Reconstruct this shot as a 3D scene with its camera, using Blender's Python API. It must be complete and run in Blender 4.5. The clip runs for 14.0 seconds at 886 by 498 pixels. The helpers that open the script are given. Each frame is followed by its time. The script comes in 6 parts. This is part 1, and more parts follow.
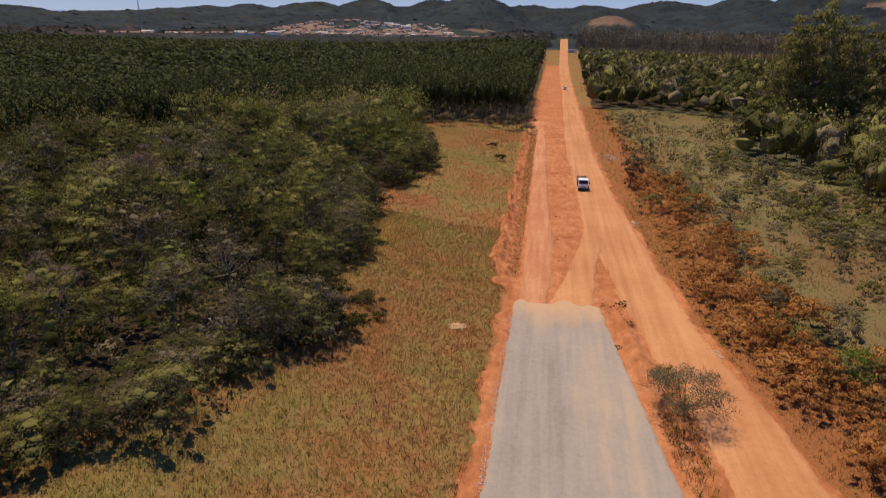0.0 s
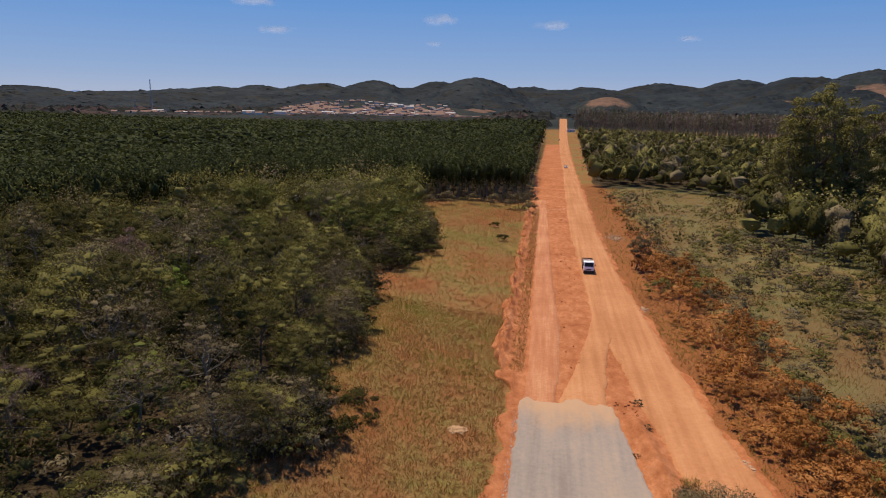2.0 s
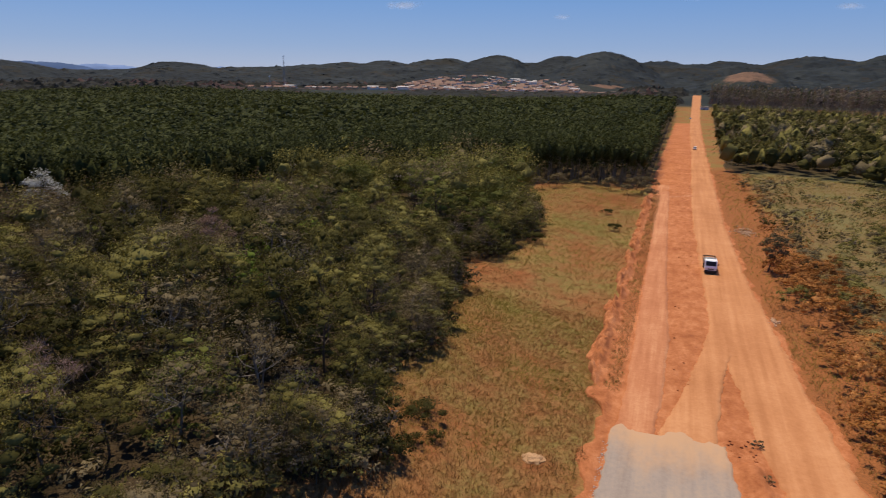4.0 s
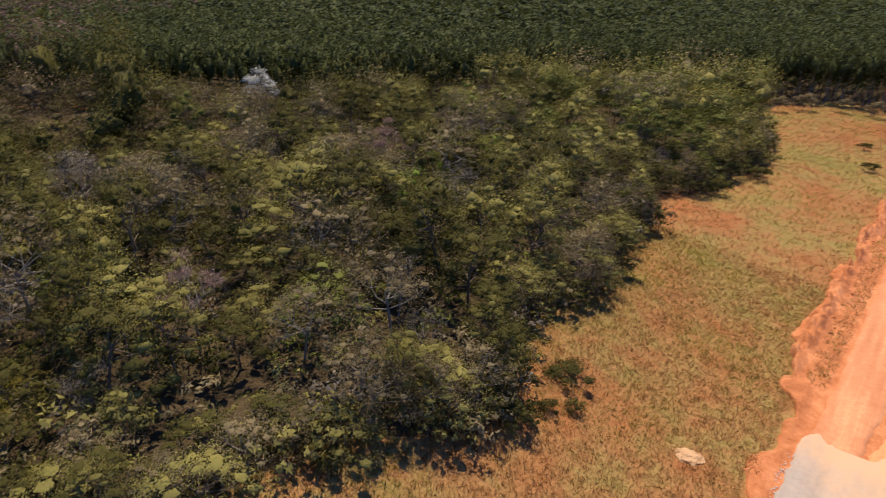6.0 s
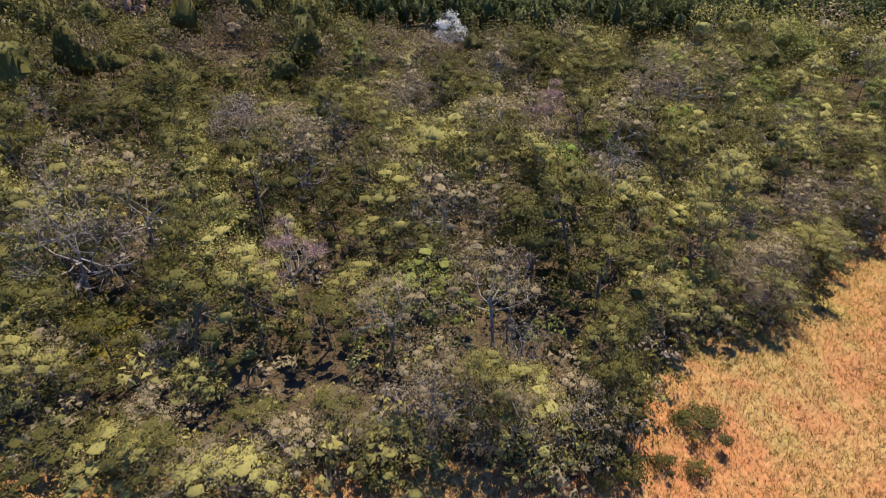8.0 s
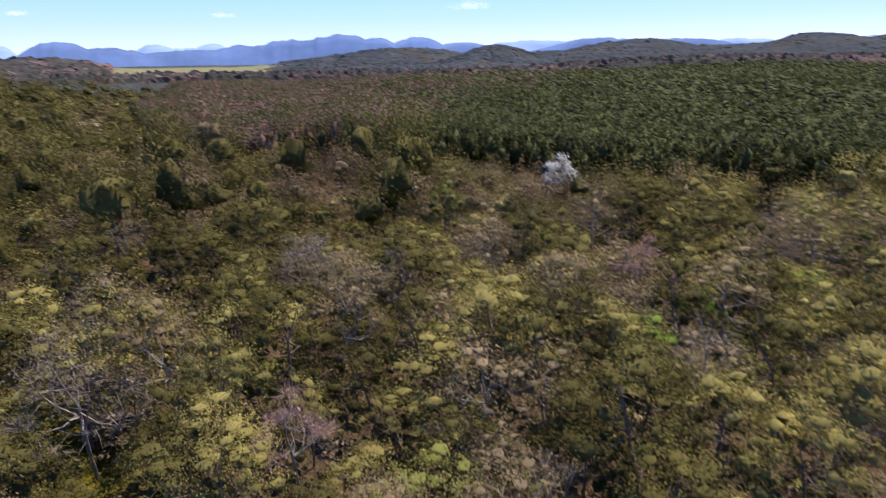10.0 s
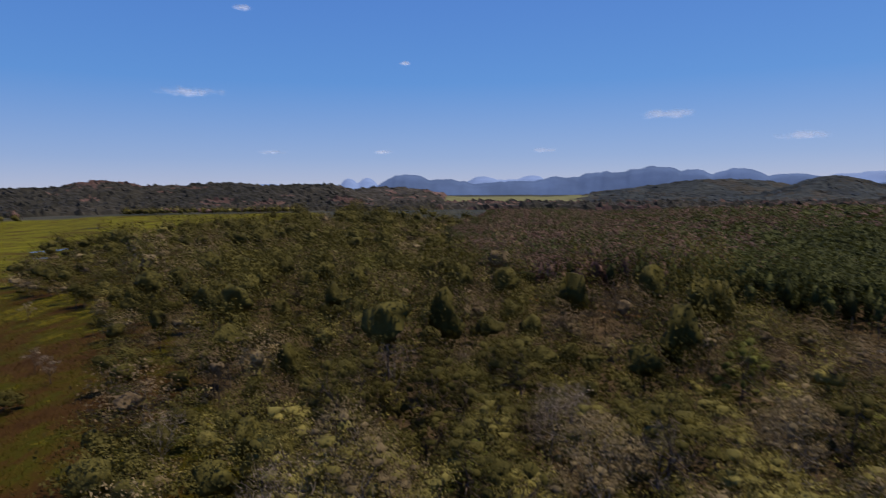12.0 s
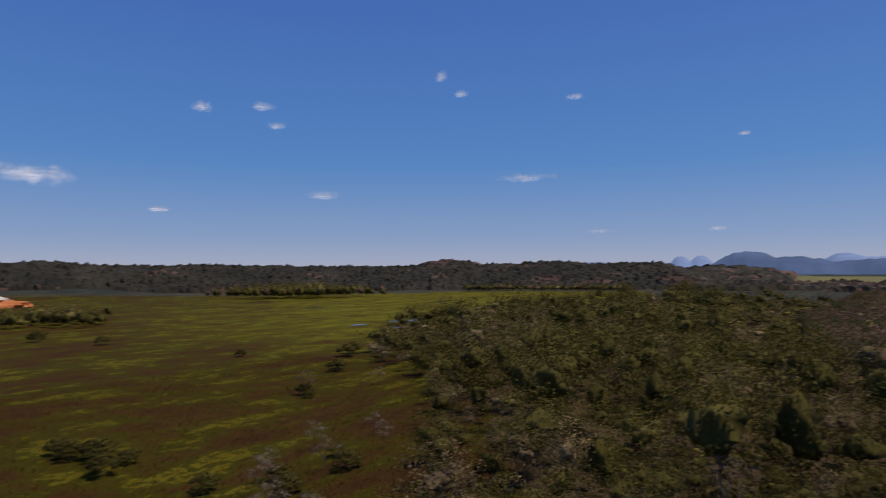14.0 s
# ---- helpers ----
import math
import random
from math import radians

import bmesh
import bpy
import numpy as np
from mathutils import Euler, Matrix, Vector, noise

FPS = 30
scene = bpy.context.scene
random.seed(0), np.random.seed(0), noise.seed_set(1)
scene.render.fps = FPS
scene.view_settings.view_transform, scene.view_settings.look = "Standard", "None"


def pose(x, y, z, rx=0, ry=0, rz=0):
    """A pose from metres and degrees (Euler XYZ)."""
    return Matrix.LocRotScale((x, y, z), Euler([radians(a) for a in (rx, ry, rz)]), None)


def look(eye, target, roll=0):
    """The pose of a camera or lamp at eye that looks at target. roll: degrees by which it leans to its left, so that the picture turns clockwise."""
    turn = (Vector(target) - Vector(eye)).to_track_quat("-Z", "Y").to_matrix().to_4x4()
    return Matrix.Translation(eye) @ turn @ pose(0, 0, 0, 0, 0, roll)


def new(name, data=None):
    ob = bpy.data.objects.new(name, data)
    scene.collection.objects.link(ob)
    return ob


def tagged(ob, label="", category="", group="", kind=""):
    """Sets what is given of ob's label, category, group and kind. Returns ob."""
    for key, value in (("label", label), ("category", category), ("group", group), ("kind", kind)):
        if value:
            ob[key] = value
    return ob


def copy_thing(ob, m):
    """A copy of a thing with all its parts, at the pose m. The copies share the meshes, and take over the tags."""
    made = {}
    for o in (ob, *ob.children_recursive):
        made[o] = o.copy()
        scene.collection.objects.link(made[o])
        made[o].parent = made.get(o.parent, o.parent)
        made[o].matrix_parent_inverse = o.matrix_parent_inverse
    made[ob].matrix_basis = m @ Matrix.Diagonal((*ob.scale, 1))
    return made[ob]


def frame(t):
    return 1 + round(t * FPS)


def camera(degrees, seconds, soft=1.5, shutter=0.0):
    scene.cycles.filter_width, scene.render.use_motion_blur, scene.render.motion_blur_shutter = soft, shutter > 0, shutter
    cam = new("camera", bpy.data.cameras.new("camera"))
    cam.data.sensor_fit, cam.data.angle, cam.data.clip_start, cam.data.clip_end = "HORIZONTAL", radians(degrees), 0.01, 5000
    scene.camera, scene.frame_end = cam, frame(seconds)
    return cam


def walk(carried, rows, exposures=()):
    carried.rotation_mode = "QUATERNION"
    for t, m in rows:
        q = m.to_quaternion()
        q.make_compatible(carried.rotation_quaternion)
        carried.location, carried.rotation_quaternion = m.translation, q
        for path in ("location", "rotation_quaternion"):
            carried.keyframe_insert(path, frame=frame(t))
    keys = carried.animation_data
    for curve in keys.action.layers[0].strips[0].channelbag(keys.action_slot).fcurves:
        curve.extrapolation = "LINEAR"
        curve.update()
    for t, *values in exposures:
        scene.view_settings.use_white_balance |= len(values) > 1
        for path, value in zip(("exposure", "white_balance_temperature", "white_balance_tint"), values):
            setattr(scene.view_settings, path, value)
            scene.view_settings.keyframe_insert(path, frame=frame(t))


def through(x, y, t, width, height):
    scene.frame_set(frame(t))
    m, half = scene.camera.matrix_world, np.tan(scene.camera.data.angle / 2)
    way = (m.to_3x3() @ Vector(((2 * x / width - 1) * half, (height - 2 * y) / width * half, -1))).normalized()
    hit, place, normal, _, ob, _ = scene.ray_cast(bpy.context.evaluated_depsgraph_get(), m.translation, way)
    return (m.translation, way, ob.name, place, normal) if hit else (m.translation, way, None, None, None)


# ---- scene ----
cam = camera(68.9, 14.0, soft=1.0, shutter=0.4)
PATH = [
    (0.0, look((6.708, -17.342, 32.630), (5.261, -7.992, 29.392), 0.60)),
    (0.5, look((6.702, -16.693, 32.728), (5.212, -7.160, 30.103), 0.71)),
    (1.0, look((6.672, -15.585, 32.746), (5.143, -5.936, 30.613), 0.72)),
    (1.5, look((6.461, -13.891, 32.869), (4.926, -4.243, 30.734), 0.72)),
    (2.0, look((6.112, -11.743, 32.924), (4.578, -2.094, 30.791), 0.72)),
    (2.2, look((6.070, -10.856, 32.905), (4.506, -1.212, 30.777), 0.82)),
    (2.6, look((6.068, -9.058, 32.929), (4.380, 0.564, 30.794), 0.86)),
    (3.0, look((6.402, -7.158, 32.959), (4.406, 2.397, 30.788), 0.86)),
    (3.4, look((6.913, -5.192, 32.999), (4.472, 4.240, 30.746), 0.83)),
    (3.8, look((7.440, -3.198, 33.054), (4.470, 6.045, 30.655), 0.80)),
    (4.3, look((7.878, -0.722, 33.150), (4.208, 8.181, 30.455), 0.77)),
    (4.5, look((7.982, 0.221, 33.190), (4.059, 8.973, 30.360), 0.79)),
    (5.0, look((8.189, 2.699, 33.309), (3.601, 10.986, 30.102), 0.75)),
    (5.5, look((8.278, 5.147, 33.405), (3.056, 12.895, 29.841), 0.52)),
    (6.0, look((8.122, 7.609, 33.450), (2.307, 14.745, 29.543), 0.59)),
    (6.5, look((7.857, 10.155, 33.497), (1.461, 16.565, 29.253), 0.38)),
    (7.0, look((7.459, 12.584, 33.566), (0.608, 18.258, 28.999), 0.27)),
    (7.2, look((7.262, 13.599, 33.599), (0.247, 18.978, 28.924), 0.20)),
    (7.6, look((6.925, 15.646, 33.690), (-0.365, 20.541, 28.906), 0.03)),
    (8.0, look((6.550, 17.796, 33.823), (-0.996, 22.404, 29.152), -0.23)),
    (8.5, look((5.924, 20.506, 33.996), (-1.963, 24.889, 29.684), -0.58)),
    (9.0, look((4.999, 23.096, 34.115), (-3.266, 27.223, 30.286), -0.84)),
    (9.3, look((4.247, 24.527, 34.133), (-4.267, 28.403, 30.599), -0.90)),
    (9.5, look((3.790, 25.501, 34.129), (-4.806, 29.360, 30.780), -0.80)),
    (10.0, look((2.289, 27.725, 34.113), (-6.772, 30.840, 31.249), -0.93)),
    (10.5, look((0.741, 29.513, 34.237), (-8.746, 31.585, 31.848), -1.04)),
    (11.0, look((-1.055, 30.869, 34.197), (-10.829, 31.841, 32.320), -0.86)),
    (11.5, look((-3.183, 31.775, 34.310), (-13.085, 31.623, 32.926), -0.78)),
    (12.0, look((-5.049, 32.291, 34.572), (-14.924, 31.000, 33.668), -0.52)),
    (12.5, look((-6.899, 32.499, 34.834), (-16.590, 30.068, 34.408), -0.46)),
    (13.0, look((-8.580, 32.516, 34.858), (-17.927, 28.962, 34.928), -0.50)),
    (13.5, look((-10.062, 32.204, 34.867), (-18.893, 27.533, 35.302), -0.45)),
    (14.0, look((-11.228, 31.476, 34.906), (-19.332, 25.627, 35.242), -0.31)),
]

EXPOSURES = [(0.0, 0.12, 6900, 10), (2.2, 0.08, 6800, 10), (4.5, 0.12, 6900, 10), (5.5, 0.55, 6900, 10), (6.5, 1.0, 6700, 10), (7.2, 1.3, 6500, 11), (9.5, 1.75, 6000, 14), (10.0, 1.3, 6200, 19), (10.5, 0.96, 6800, 21), (11.5, 0.30, 6900, 16), (12.5, 0.12, 6700, 12), (14.0, -0.12, 7000, 13)]
walk(cam, PATH, EXPOSURES)

# ---- world, sun ----
SUN_TO = Vector((-0.22, 0.30, 0.93)).normalized()
world = bpy.data.worlds.new("sky")
scene.world = world
world.use_nodes = True
wt = world.node_tree
sky = wt.nodes.new("ShaderNodeTexSky")
sky.sky_type = "NISHITA"
sky.sun_disc = False
sky.sun_elevation = math.asin(SUN_TO.z)
sky.sun_rotation = math.atan2(SUN_TO.x, SUN_TO.y)
sky.altitude = 700
sky.air_density = 1.0
sky.dust_density = 0.05
sky.ozone_density = 1.6
# pale lavender haze low down, deeper blue higher up
toward = wt.nodes.new("ShaderNodeTexCoord")
height = wt.nodes.new("ShaderNodeSeparateXYZ")
tint = wt.nodes.new("ShaderNodeValToRGB")
while len(tint.color_ramp.elements) < 5:
    tint.color_ramp.elements.new(0.5)
for stop, (pos, col) in zip(tint.color_ramp.elements, ((0.0, (0.42, 0.53, 0.90)), (0.05, (0.25, 0.43, 0.90)), (0.16, (0.075, 0.33, 0.92)), (0.38, (0.055, 0.22, 0.82)), (1.0, (0.05, 0.17, 0.62)))):
    stop.position, stop.color = pos, (*col, 1)
brighter = wt.nodes.new("ShaderNodeVectorMath")
brighter.operation = "SCALE"
brighter.inputs["Scale"].default_value = 11.0
even = wt.nodes.new("ShaderNodeMix")
even.data_type = "RGBA"
even.inputs["Factor"].default_value = 0.7
wt.links.new(toward.outputs["Generated"], height.inputs[0])
wt.links.new(height.outputs["Z"], tint.inputs[0])
wt.links.new(tint.outputs[0], brighter.inputs[0])
wt.links.new(sky.outputs[0], even.inputs[6])
wt.links.new(brighter.outputs[0], even.inputs[7])
wt.links.new(even.outputs[2], wt.nodes["Background"].inputs[0])
wt.nodes["Background"].inputs[1].default_value = 0.068
sun = new("sun", bpy.data.lights.new("sun", "SUN"))
sun.data.energy = 4.3
sun.data.angle = radians(0.55)
sun.data.color = (1.0, 0.89, 0.72)
sun.matrix_world = look(SUN_TO * 100, (0, 0, 0))

# ---- materials ----


class Nodes:
    """A small writer of node trees."""

    def __init__(self, name):
        self.mat = bpy.data.materials.new(name)
        self.mat.use_nodes = True
        self.t = self.mat.node_tree
        self.p = self.t.nodes["Principled BSDF"]
        self.out = self.t.nodes["Material Output"]
        self.geo = self.t.nodes.new("ShaderNodeNewGeometry")

    def put(self, socket, value):
        if isinstance(value, bpy.types.NodeSocket):
            self.t.links.new(value, socket)
        else:
            socket.default_value = value

    def noise(self, scale, detail=3.0, rough=0.55, stretch=None, vec=None):
        v = vec or self.geo.outputs["Position"]
        if stretch:
            m = self.t.nodes.new("ShaderNodeVectorMath")
            m.operation = "MULTIPLY"
            self.t.links.new(v, m.inputs[0])
            m.inputs[1].default_value = stretch
            v = m.outputs[0]
        n = self.t.nodes.new("ShaderNodeTexNoise")
        self.t.links.new(v, n.inputs["Vector"])
        n.inputs["Scale"].default_value = scale
        n.inputs["Detail"].default_value = detail
        n.inputs["Roughness"].default_value = rough
        return n.outputs["Fac"]

    def math(self, op, a, b=0.0, c=0.0):
        n = self.t.nodes.new("ShaderNodeMath")
        n.operation = op
        for s, v in zip(n.inputs, (a, b, c)):
            self.put(s, v)
        return n.outputs[0]

    def fit(self, v, a, b, lo=0.0, hi=1.0):
        n = self.t.nodes.new("ShaderNodeMapRange")
        n.interpolation_type = "SMOOTHSTEP"
        for s, x in zip(n.inputs, (v, a, b, lo, hi)):
            self.put(s, x)
        return n.outputs[0]

    def mix(self, f, a, b, blend="MIX"):
        n = self.t.nodes.new("ShaderNodeMix")
        n.data_type, n.blend_type = "RGBA", blend
        self.put(n.inputs["Factor"], f)
        for s, v in ((n.inputs[6], a), (n.inputs[7], b)):
            self.put(s, (*v, 1) if isinstance(v, tuple) and len(v) == 3 else v)
        return n.outputs[2]

    def ramp(self, f, stops):
        n = self.t.nodes.new("ShaderNodeValToRGB")
        self.put(n.inputs[0], f)
        e = n.color_ramp.elements
        while len(e) < len(stops):
            e.new(0.5)
        for k, (pos, col) in zip(e, stops):
            k.position, k.color = pos, (*col, 1)
        return n.outputs[0]

    def attr(self, name):
        n = self.t.nodes.new("ShaderNodeAttribute")
        n.attribute_name = name
        return n.outputs["Fac"]

    def bump(self, h, strength=0.5, dist=0.1):
        n = self.t.nodes.new("ShaderNodeBump")
        n.inputs["Strength"].default_value = strength
        n.inputs["Distance"].default_value = dist
        self.put(n.inputs["Height"], h)
        self.t.links.new(n.outputs[0], self.p.inputs["Normal"])

    def done(self, color, rough=0.8, metal=0.0, spec=0.3):
        self.put(self.p.inputs["Base Color"], (*color, 1) if isinstance(color, tuple) and len(color) == 3 else color)
        self.put(self.p.inputs["Roughness"], rough)
        self.p.inputs["Metallic"].default_value = metal
        self.p.inputs["Specular IOR Level"].default_value = spec
        return self.mat


def leaf_mat(name, dark, mid, light, through=0.22, size=0.22):
    n = Nodes(name)
    spots = n.noise(size, 2.0)
    spots = n.fit(spots, 0.3, 0.7)
    info = n.t.nodes.new("ShaderNodeObjectInfo")
    f = n.math("MULTIPLY_ADD", n.geo.outputs["Random Per Island"], 0.20, n.math("MULTIPLY", spots, 0.22))
    f = n.math("MULTIPLY_ADD", info.outputs["Random"], 0.50, f)
    f = n.math("MULTIPLY_ADD", n.attr("tone"), 0.55, f)
    col = n.ramp(f, [(0.1, dark), (0.5, mid), (0.95, light)])
    n.done(col, 0.7, 0.0, 0.04)
    tr = n.t.nodes.new("ShaderNodeBsdfTranslucent")
    n.put(tr.inputs["Color"], n.mix(0.4, col, (light[0], light[1], light[2] * 0.6)))
    ms = n.t.nodes.new("ShaderNodeMixShader")
    ms.inputs[0].default_value = through
    n.t.links.new(n.p.outputs[0], ms.inputs[1])
    n.t.links.new(tr.outputs[0], ms.inputs[2])
    n.t.links.new(ms.outputs[0], n.out.inputs["Surface"])
    return n.mat


def plain(name, col, rough=0.7, metal=0.0, vary=0.25, scale=3.0, spec=0.3, bump=0.0):
    n = Nodes(name)
    a = n.noise(scale, 4.0)
    b = n.noise(scale * 9, 3.0)
    f = n.math("MULTIPLY_ADD", b, 0.4, n.math("MULTIPLY", a, 0.6))
    lo, hi = tuple(c * (1 - vary) for c in col), tuple(min(1, c * (1 + vary)) for c in col)
    if bump:
        n.bump(f, bump, 0.05)
    return n.done(n.ramp(f, [(0.3, lo), (0.7, hi)]), rough, metal, spec)


LEAF_DARK = leaf_mat("leaf_dark_green", (0.040, 0.036, 0.010), (0.065, 0.058, 0.016), (0.091, 0.081, 0.023))
LEAF_OLIVE = leaf_mat("leaf_olive", (0.103, 0.089, 0.026), (0.165, 0.144, 0.043), (0.231, 0.200, 0.060), 0.18)
LEAF_YELLOW = leaf_mat("leaf_yellow_green", (0.065, 0.068, 0.017), (0.106, 0.110, 0.026), (0.147, 0.154, 0.038), 0.25)
LEAF_BRIGHT = leaf_mat("leaf_bright_green", (0.067, 0.093, 0.015), (0.108, 0.150, 0.024), (0.151, 0.210, 0.034), 0.25)
LEAF_BROWN = leaf_mat("leaf_dry_brown", (0.094, 0.073, 0.040), (0.152, 0.118, 0.064), (0.213, 0.165, 0.090), 0.18)
LEAF_DRY = leaf_mat("leaf_dull_brown", (0.062, 0.045, 0.026), (0.102, 0.075, 0.043), (0.145, 0.107, 0.062))
LEAF_DUST = leaf_mat("leaf_red_dusty", (0.190, 0.076, 0.020), (0.370, 0.156, 0.046), (0.500, 0.240, 0.084), 0.15)
LEAF_PINK = leaf_mat("leaf_pinkish", (0.130, 0.080, 0.068), (0.220, 0.142, 0.120), (0.310, 0.210, 0.182))
LEAF_SILVER = leaf_mat("leaf_silver", (0.240, 0.240, 0.225), (0.430, 0.430, 0.410), (0.600, 0.595, 0.570))
LEAF_EUCA = leaf_mat("leaf_eucalyptus", (0.026, 0.031, 0.011), (0.048, 0.055, 0.018), (0.082, 0.090, 0.031), 0.2, 0.1)
LEAF_PURPLE = leaf_mat("twig_purple_brown", (0.072, 0.044, 0.038), (0.125, 0.078, 0.065), (0.192, 0.125, 0.103))
TWIG = leaf_mat("twig_grey_brown", (0.097, 0.076, 0.054), (0.172, 0.138, 0.101), (0.270, 0.223, 0.168), 0.0)
BARK = plain("bark_brown", (0.120, 0.090, 0.065), 0.9, 0, 0.4, 4.0, 0.1, 0.4)
BARK_PALE = plain("bark_pale_grey", (0.19, 0.162, 0.13), 0.85, 0, 0.35, 4.0, 0.1, 0.3)
GRASS_DRY = leaf_mat("grass_dry_orange", (0.198, 0.090, 0.038), (0.318, 0.159, 0.072), (0.430, 0.241, 0.120), 0.25, 0.3)
GRASS_STRAW = leaf_mat("grass_straw", (0.176, 0.107, 0.033), (0.282, 0.183, 0.061), (0.396, 0.282, 0.111), 0.25, 0.3)
MARSH_BROWN = leaf_mat("marsh_brown", (0.045, 0.026, 0.009), (0.072, 0.043, 0.014), (0.105, 0.066, 0.022), 0.2, 0.3)
MARSH_STRAW = leaf_mat("marsh_straw", (0.070, 0.050, 0.010), (0.115, 0.086, 0.018), (0.165, 0.128, 0.030), 0.2, 0.3)
MARSH_GREEN = leaf_mat("marsh_green", (0.042, 0.042, 0.006), (0.075, 0.074, 0.010), (0.115, 0.110, 0.018), 0.2, 0.3)
GRASS_GREEN = leaf_mat("grass_green", (0.150, 0.118, 0.030), (0.260, 0.205, 0.054), (0.370, 0.300, 0.090), 0.3, 0.3)


def ground_mat():
    n = Nodes("ground_cover")
    big = n.noise(0.045, 4.0, 0.6)
    mid = n.noise(0.4, 5.0, 0.65)
    fine = n.noise(4.0, 5.0, 0.7)
    f = n.math("MULTIPLY_ADD", mid, 0.35, n.math("MULTIPLY", big, 0.65))
    field = n.ramp(f, [(0.38, (0.310, 0.122, 0.048)), (0.47, (0.305, 0.158, 0.062)), (0.54, (0.275, 0.188, 0.066)), (0.62, (0.205, 0.172, 0.050))])
    field = n.mix(n.fit(fine, 0.3, 0.75), field, n.mix(1.0, field, (0.55, 0.50, 0.45), "MULTIPLY"))
    floor_ = n.ramp(mid, [(0.3, (0.034, 0.025, 0.014)), (0.7, (0.085, 0.058, 0.032))])
    wide = n.noise(0.016, 6.0, 0.66, (1.0, 1.9, 1.0))
    patch = n.noise(0.055, 5.0, 0.62, (1.0, 1.7, 1.0))
    sm = n.math("MULTIPLY_ADD", mid, 0.2, n.math("MULTIPLY_ADD", patch, 0.42, n.math("MULTIPLY", wide, 0.38)))
    swamp = n.ramp(sm, [(0.40, (0.034, 0.016, 0.005)), (0.46, (0.046, 0.023, 0.006)), (0.50, (0.042, 0.033, 0.003)), (0.535, (0.036, 0.037, 0.003)), (0.56, (0.120, 0.098, 0.008)), (0.585, (0.036, 0.036, 0.003)), (0.63, (0.048, 0.023, 0.006))])
    swamp = n.mix(n.math("MULTIPLY", n.attr("lush"), n.fit(sm, 0.36, 0.62)), swamp, (0.130, 0.130, 0.008))
    swamp = n.mix(n.fit(fine, 0.35, 0.7), swamp, n.mix(1.0, swamp, (0.55, 0.55, 0.5), "MULTIPLY"))
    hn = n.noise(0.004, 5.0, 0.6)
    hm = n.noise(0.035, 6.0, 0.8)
    # the darker hill tones hold a blue-grey shift painted in for distance haze
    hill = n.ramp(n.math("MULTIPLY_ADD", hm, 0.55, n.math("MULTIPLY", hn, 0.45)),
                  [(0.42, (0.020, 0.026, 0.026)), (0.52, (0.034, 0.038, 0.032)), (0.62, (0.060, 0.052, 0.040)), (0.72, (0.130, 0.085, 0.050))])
    meadow = n.ramp(wide, [(0.4, (0.104, 0.106, 0.050)), (0.6, (0.138, 0.140, 0.066))])
    col = n.mix(n.fit(n.math("ADD", n.attr("forest"), n.math("MULTIPLY", mid, 0.3)), 0.5, 0.8), field, floor_)
    col = n.mix(n.fit(n.math("ADD", n.attr("swamp"), n.math("MULTIPLY", mid, 0.3)), 0.5, 0.8), col, swamp)
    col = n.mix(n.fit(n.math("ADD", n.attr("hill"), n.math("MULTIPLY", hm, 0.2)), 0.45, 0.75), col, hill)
    col = n.mix(n.attr("meadow"), col, meadow)
    col = n.mix(n.fit(n.math("ADD", n.attr("bare"), n.math("MULTIPLY", hm, 0.6)), 0.72, 1.05), col, n.mix(n.fit(hm, 0.35, 0.65), (0.100, 0.066, 0.046), (0.205, 0.118, 0.078)))
    col = n.mix(n.fit(n.math("ADD", n.attr("dusty"), n.math("MULTIPLY", mid, 0.5)), 0.45, 0.95), col, n.mix(n.fit(fine, 0.3, 0.7), (0.34, 0.125, 0.045), (0.20, 0.082, 0.032)))
    n.bump(n.math("ADD", mid, n.math("MULTIPLY", fine, 0.5)), 0.6, 0.25)
    return n.done(col, 0.95, 0, 0.04)


def soil_mat(name, lo, mid, hi, streak=(1.0, 0.12, 1.0), streak_scale=0.9, bump=0.4, dist=0.08, dust=None):
    n = Nodes(name)
    lane = n.noise(streak_scale, 4.0, 0.6, streak)
    clod = n.noise(2.2, 6.0, 0.7)
    big = n.noise(0.09, 3.0)
    f = n.math("MULTIPLY_ADD", clod, 0.28, n.math("MULTIPLY_ADD", lane, 0.42, n.math("MULTIPLY", big, 0.30)))
    n.bump(clod, bump, dist)
    col = n.ramp(f, [(0.38, lo), (0.5, mid), (0.62, hi)])
    if dust:
        # tan dust carried on to the end of the road base
        xyz = n.t.nodes.new("ShaderNodeSeparateXYZ")
        n.t.links.new(n.geo.outputs["Position"], xyz.inputs[0])
        way = n.math("MULTIPLY_ADD", n.noise(0.35, 5.0, 0.7, (1.0, 0.4, 1.0)), 16.0, xyz.outputs[1])
        col = n.mix(n.fit(way, 57.0, 67.0, 0.0, 0.9), col, dust)
    return n.done(col, 0.95, 0, 0.1)


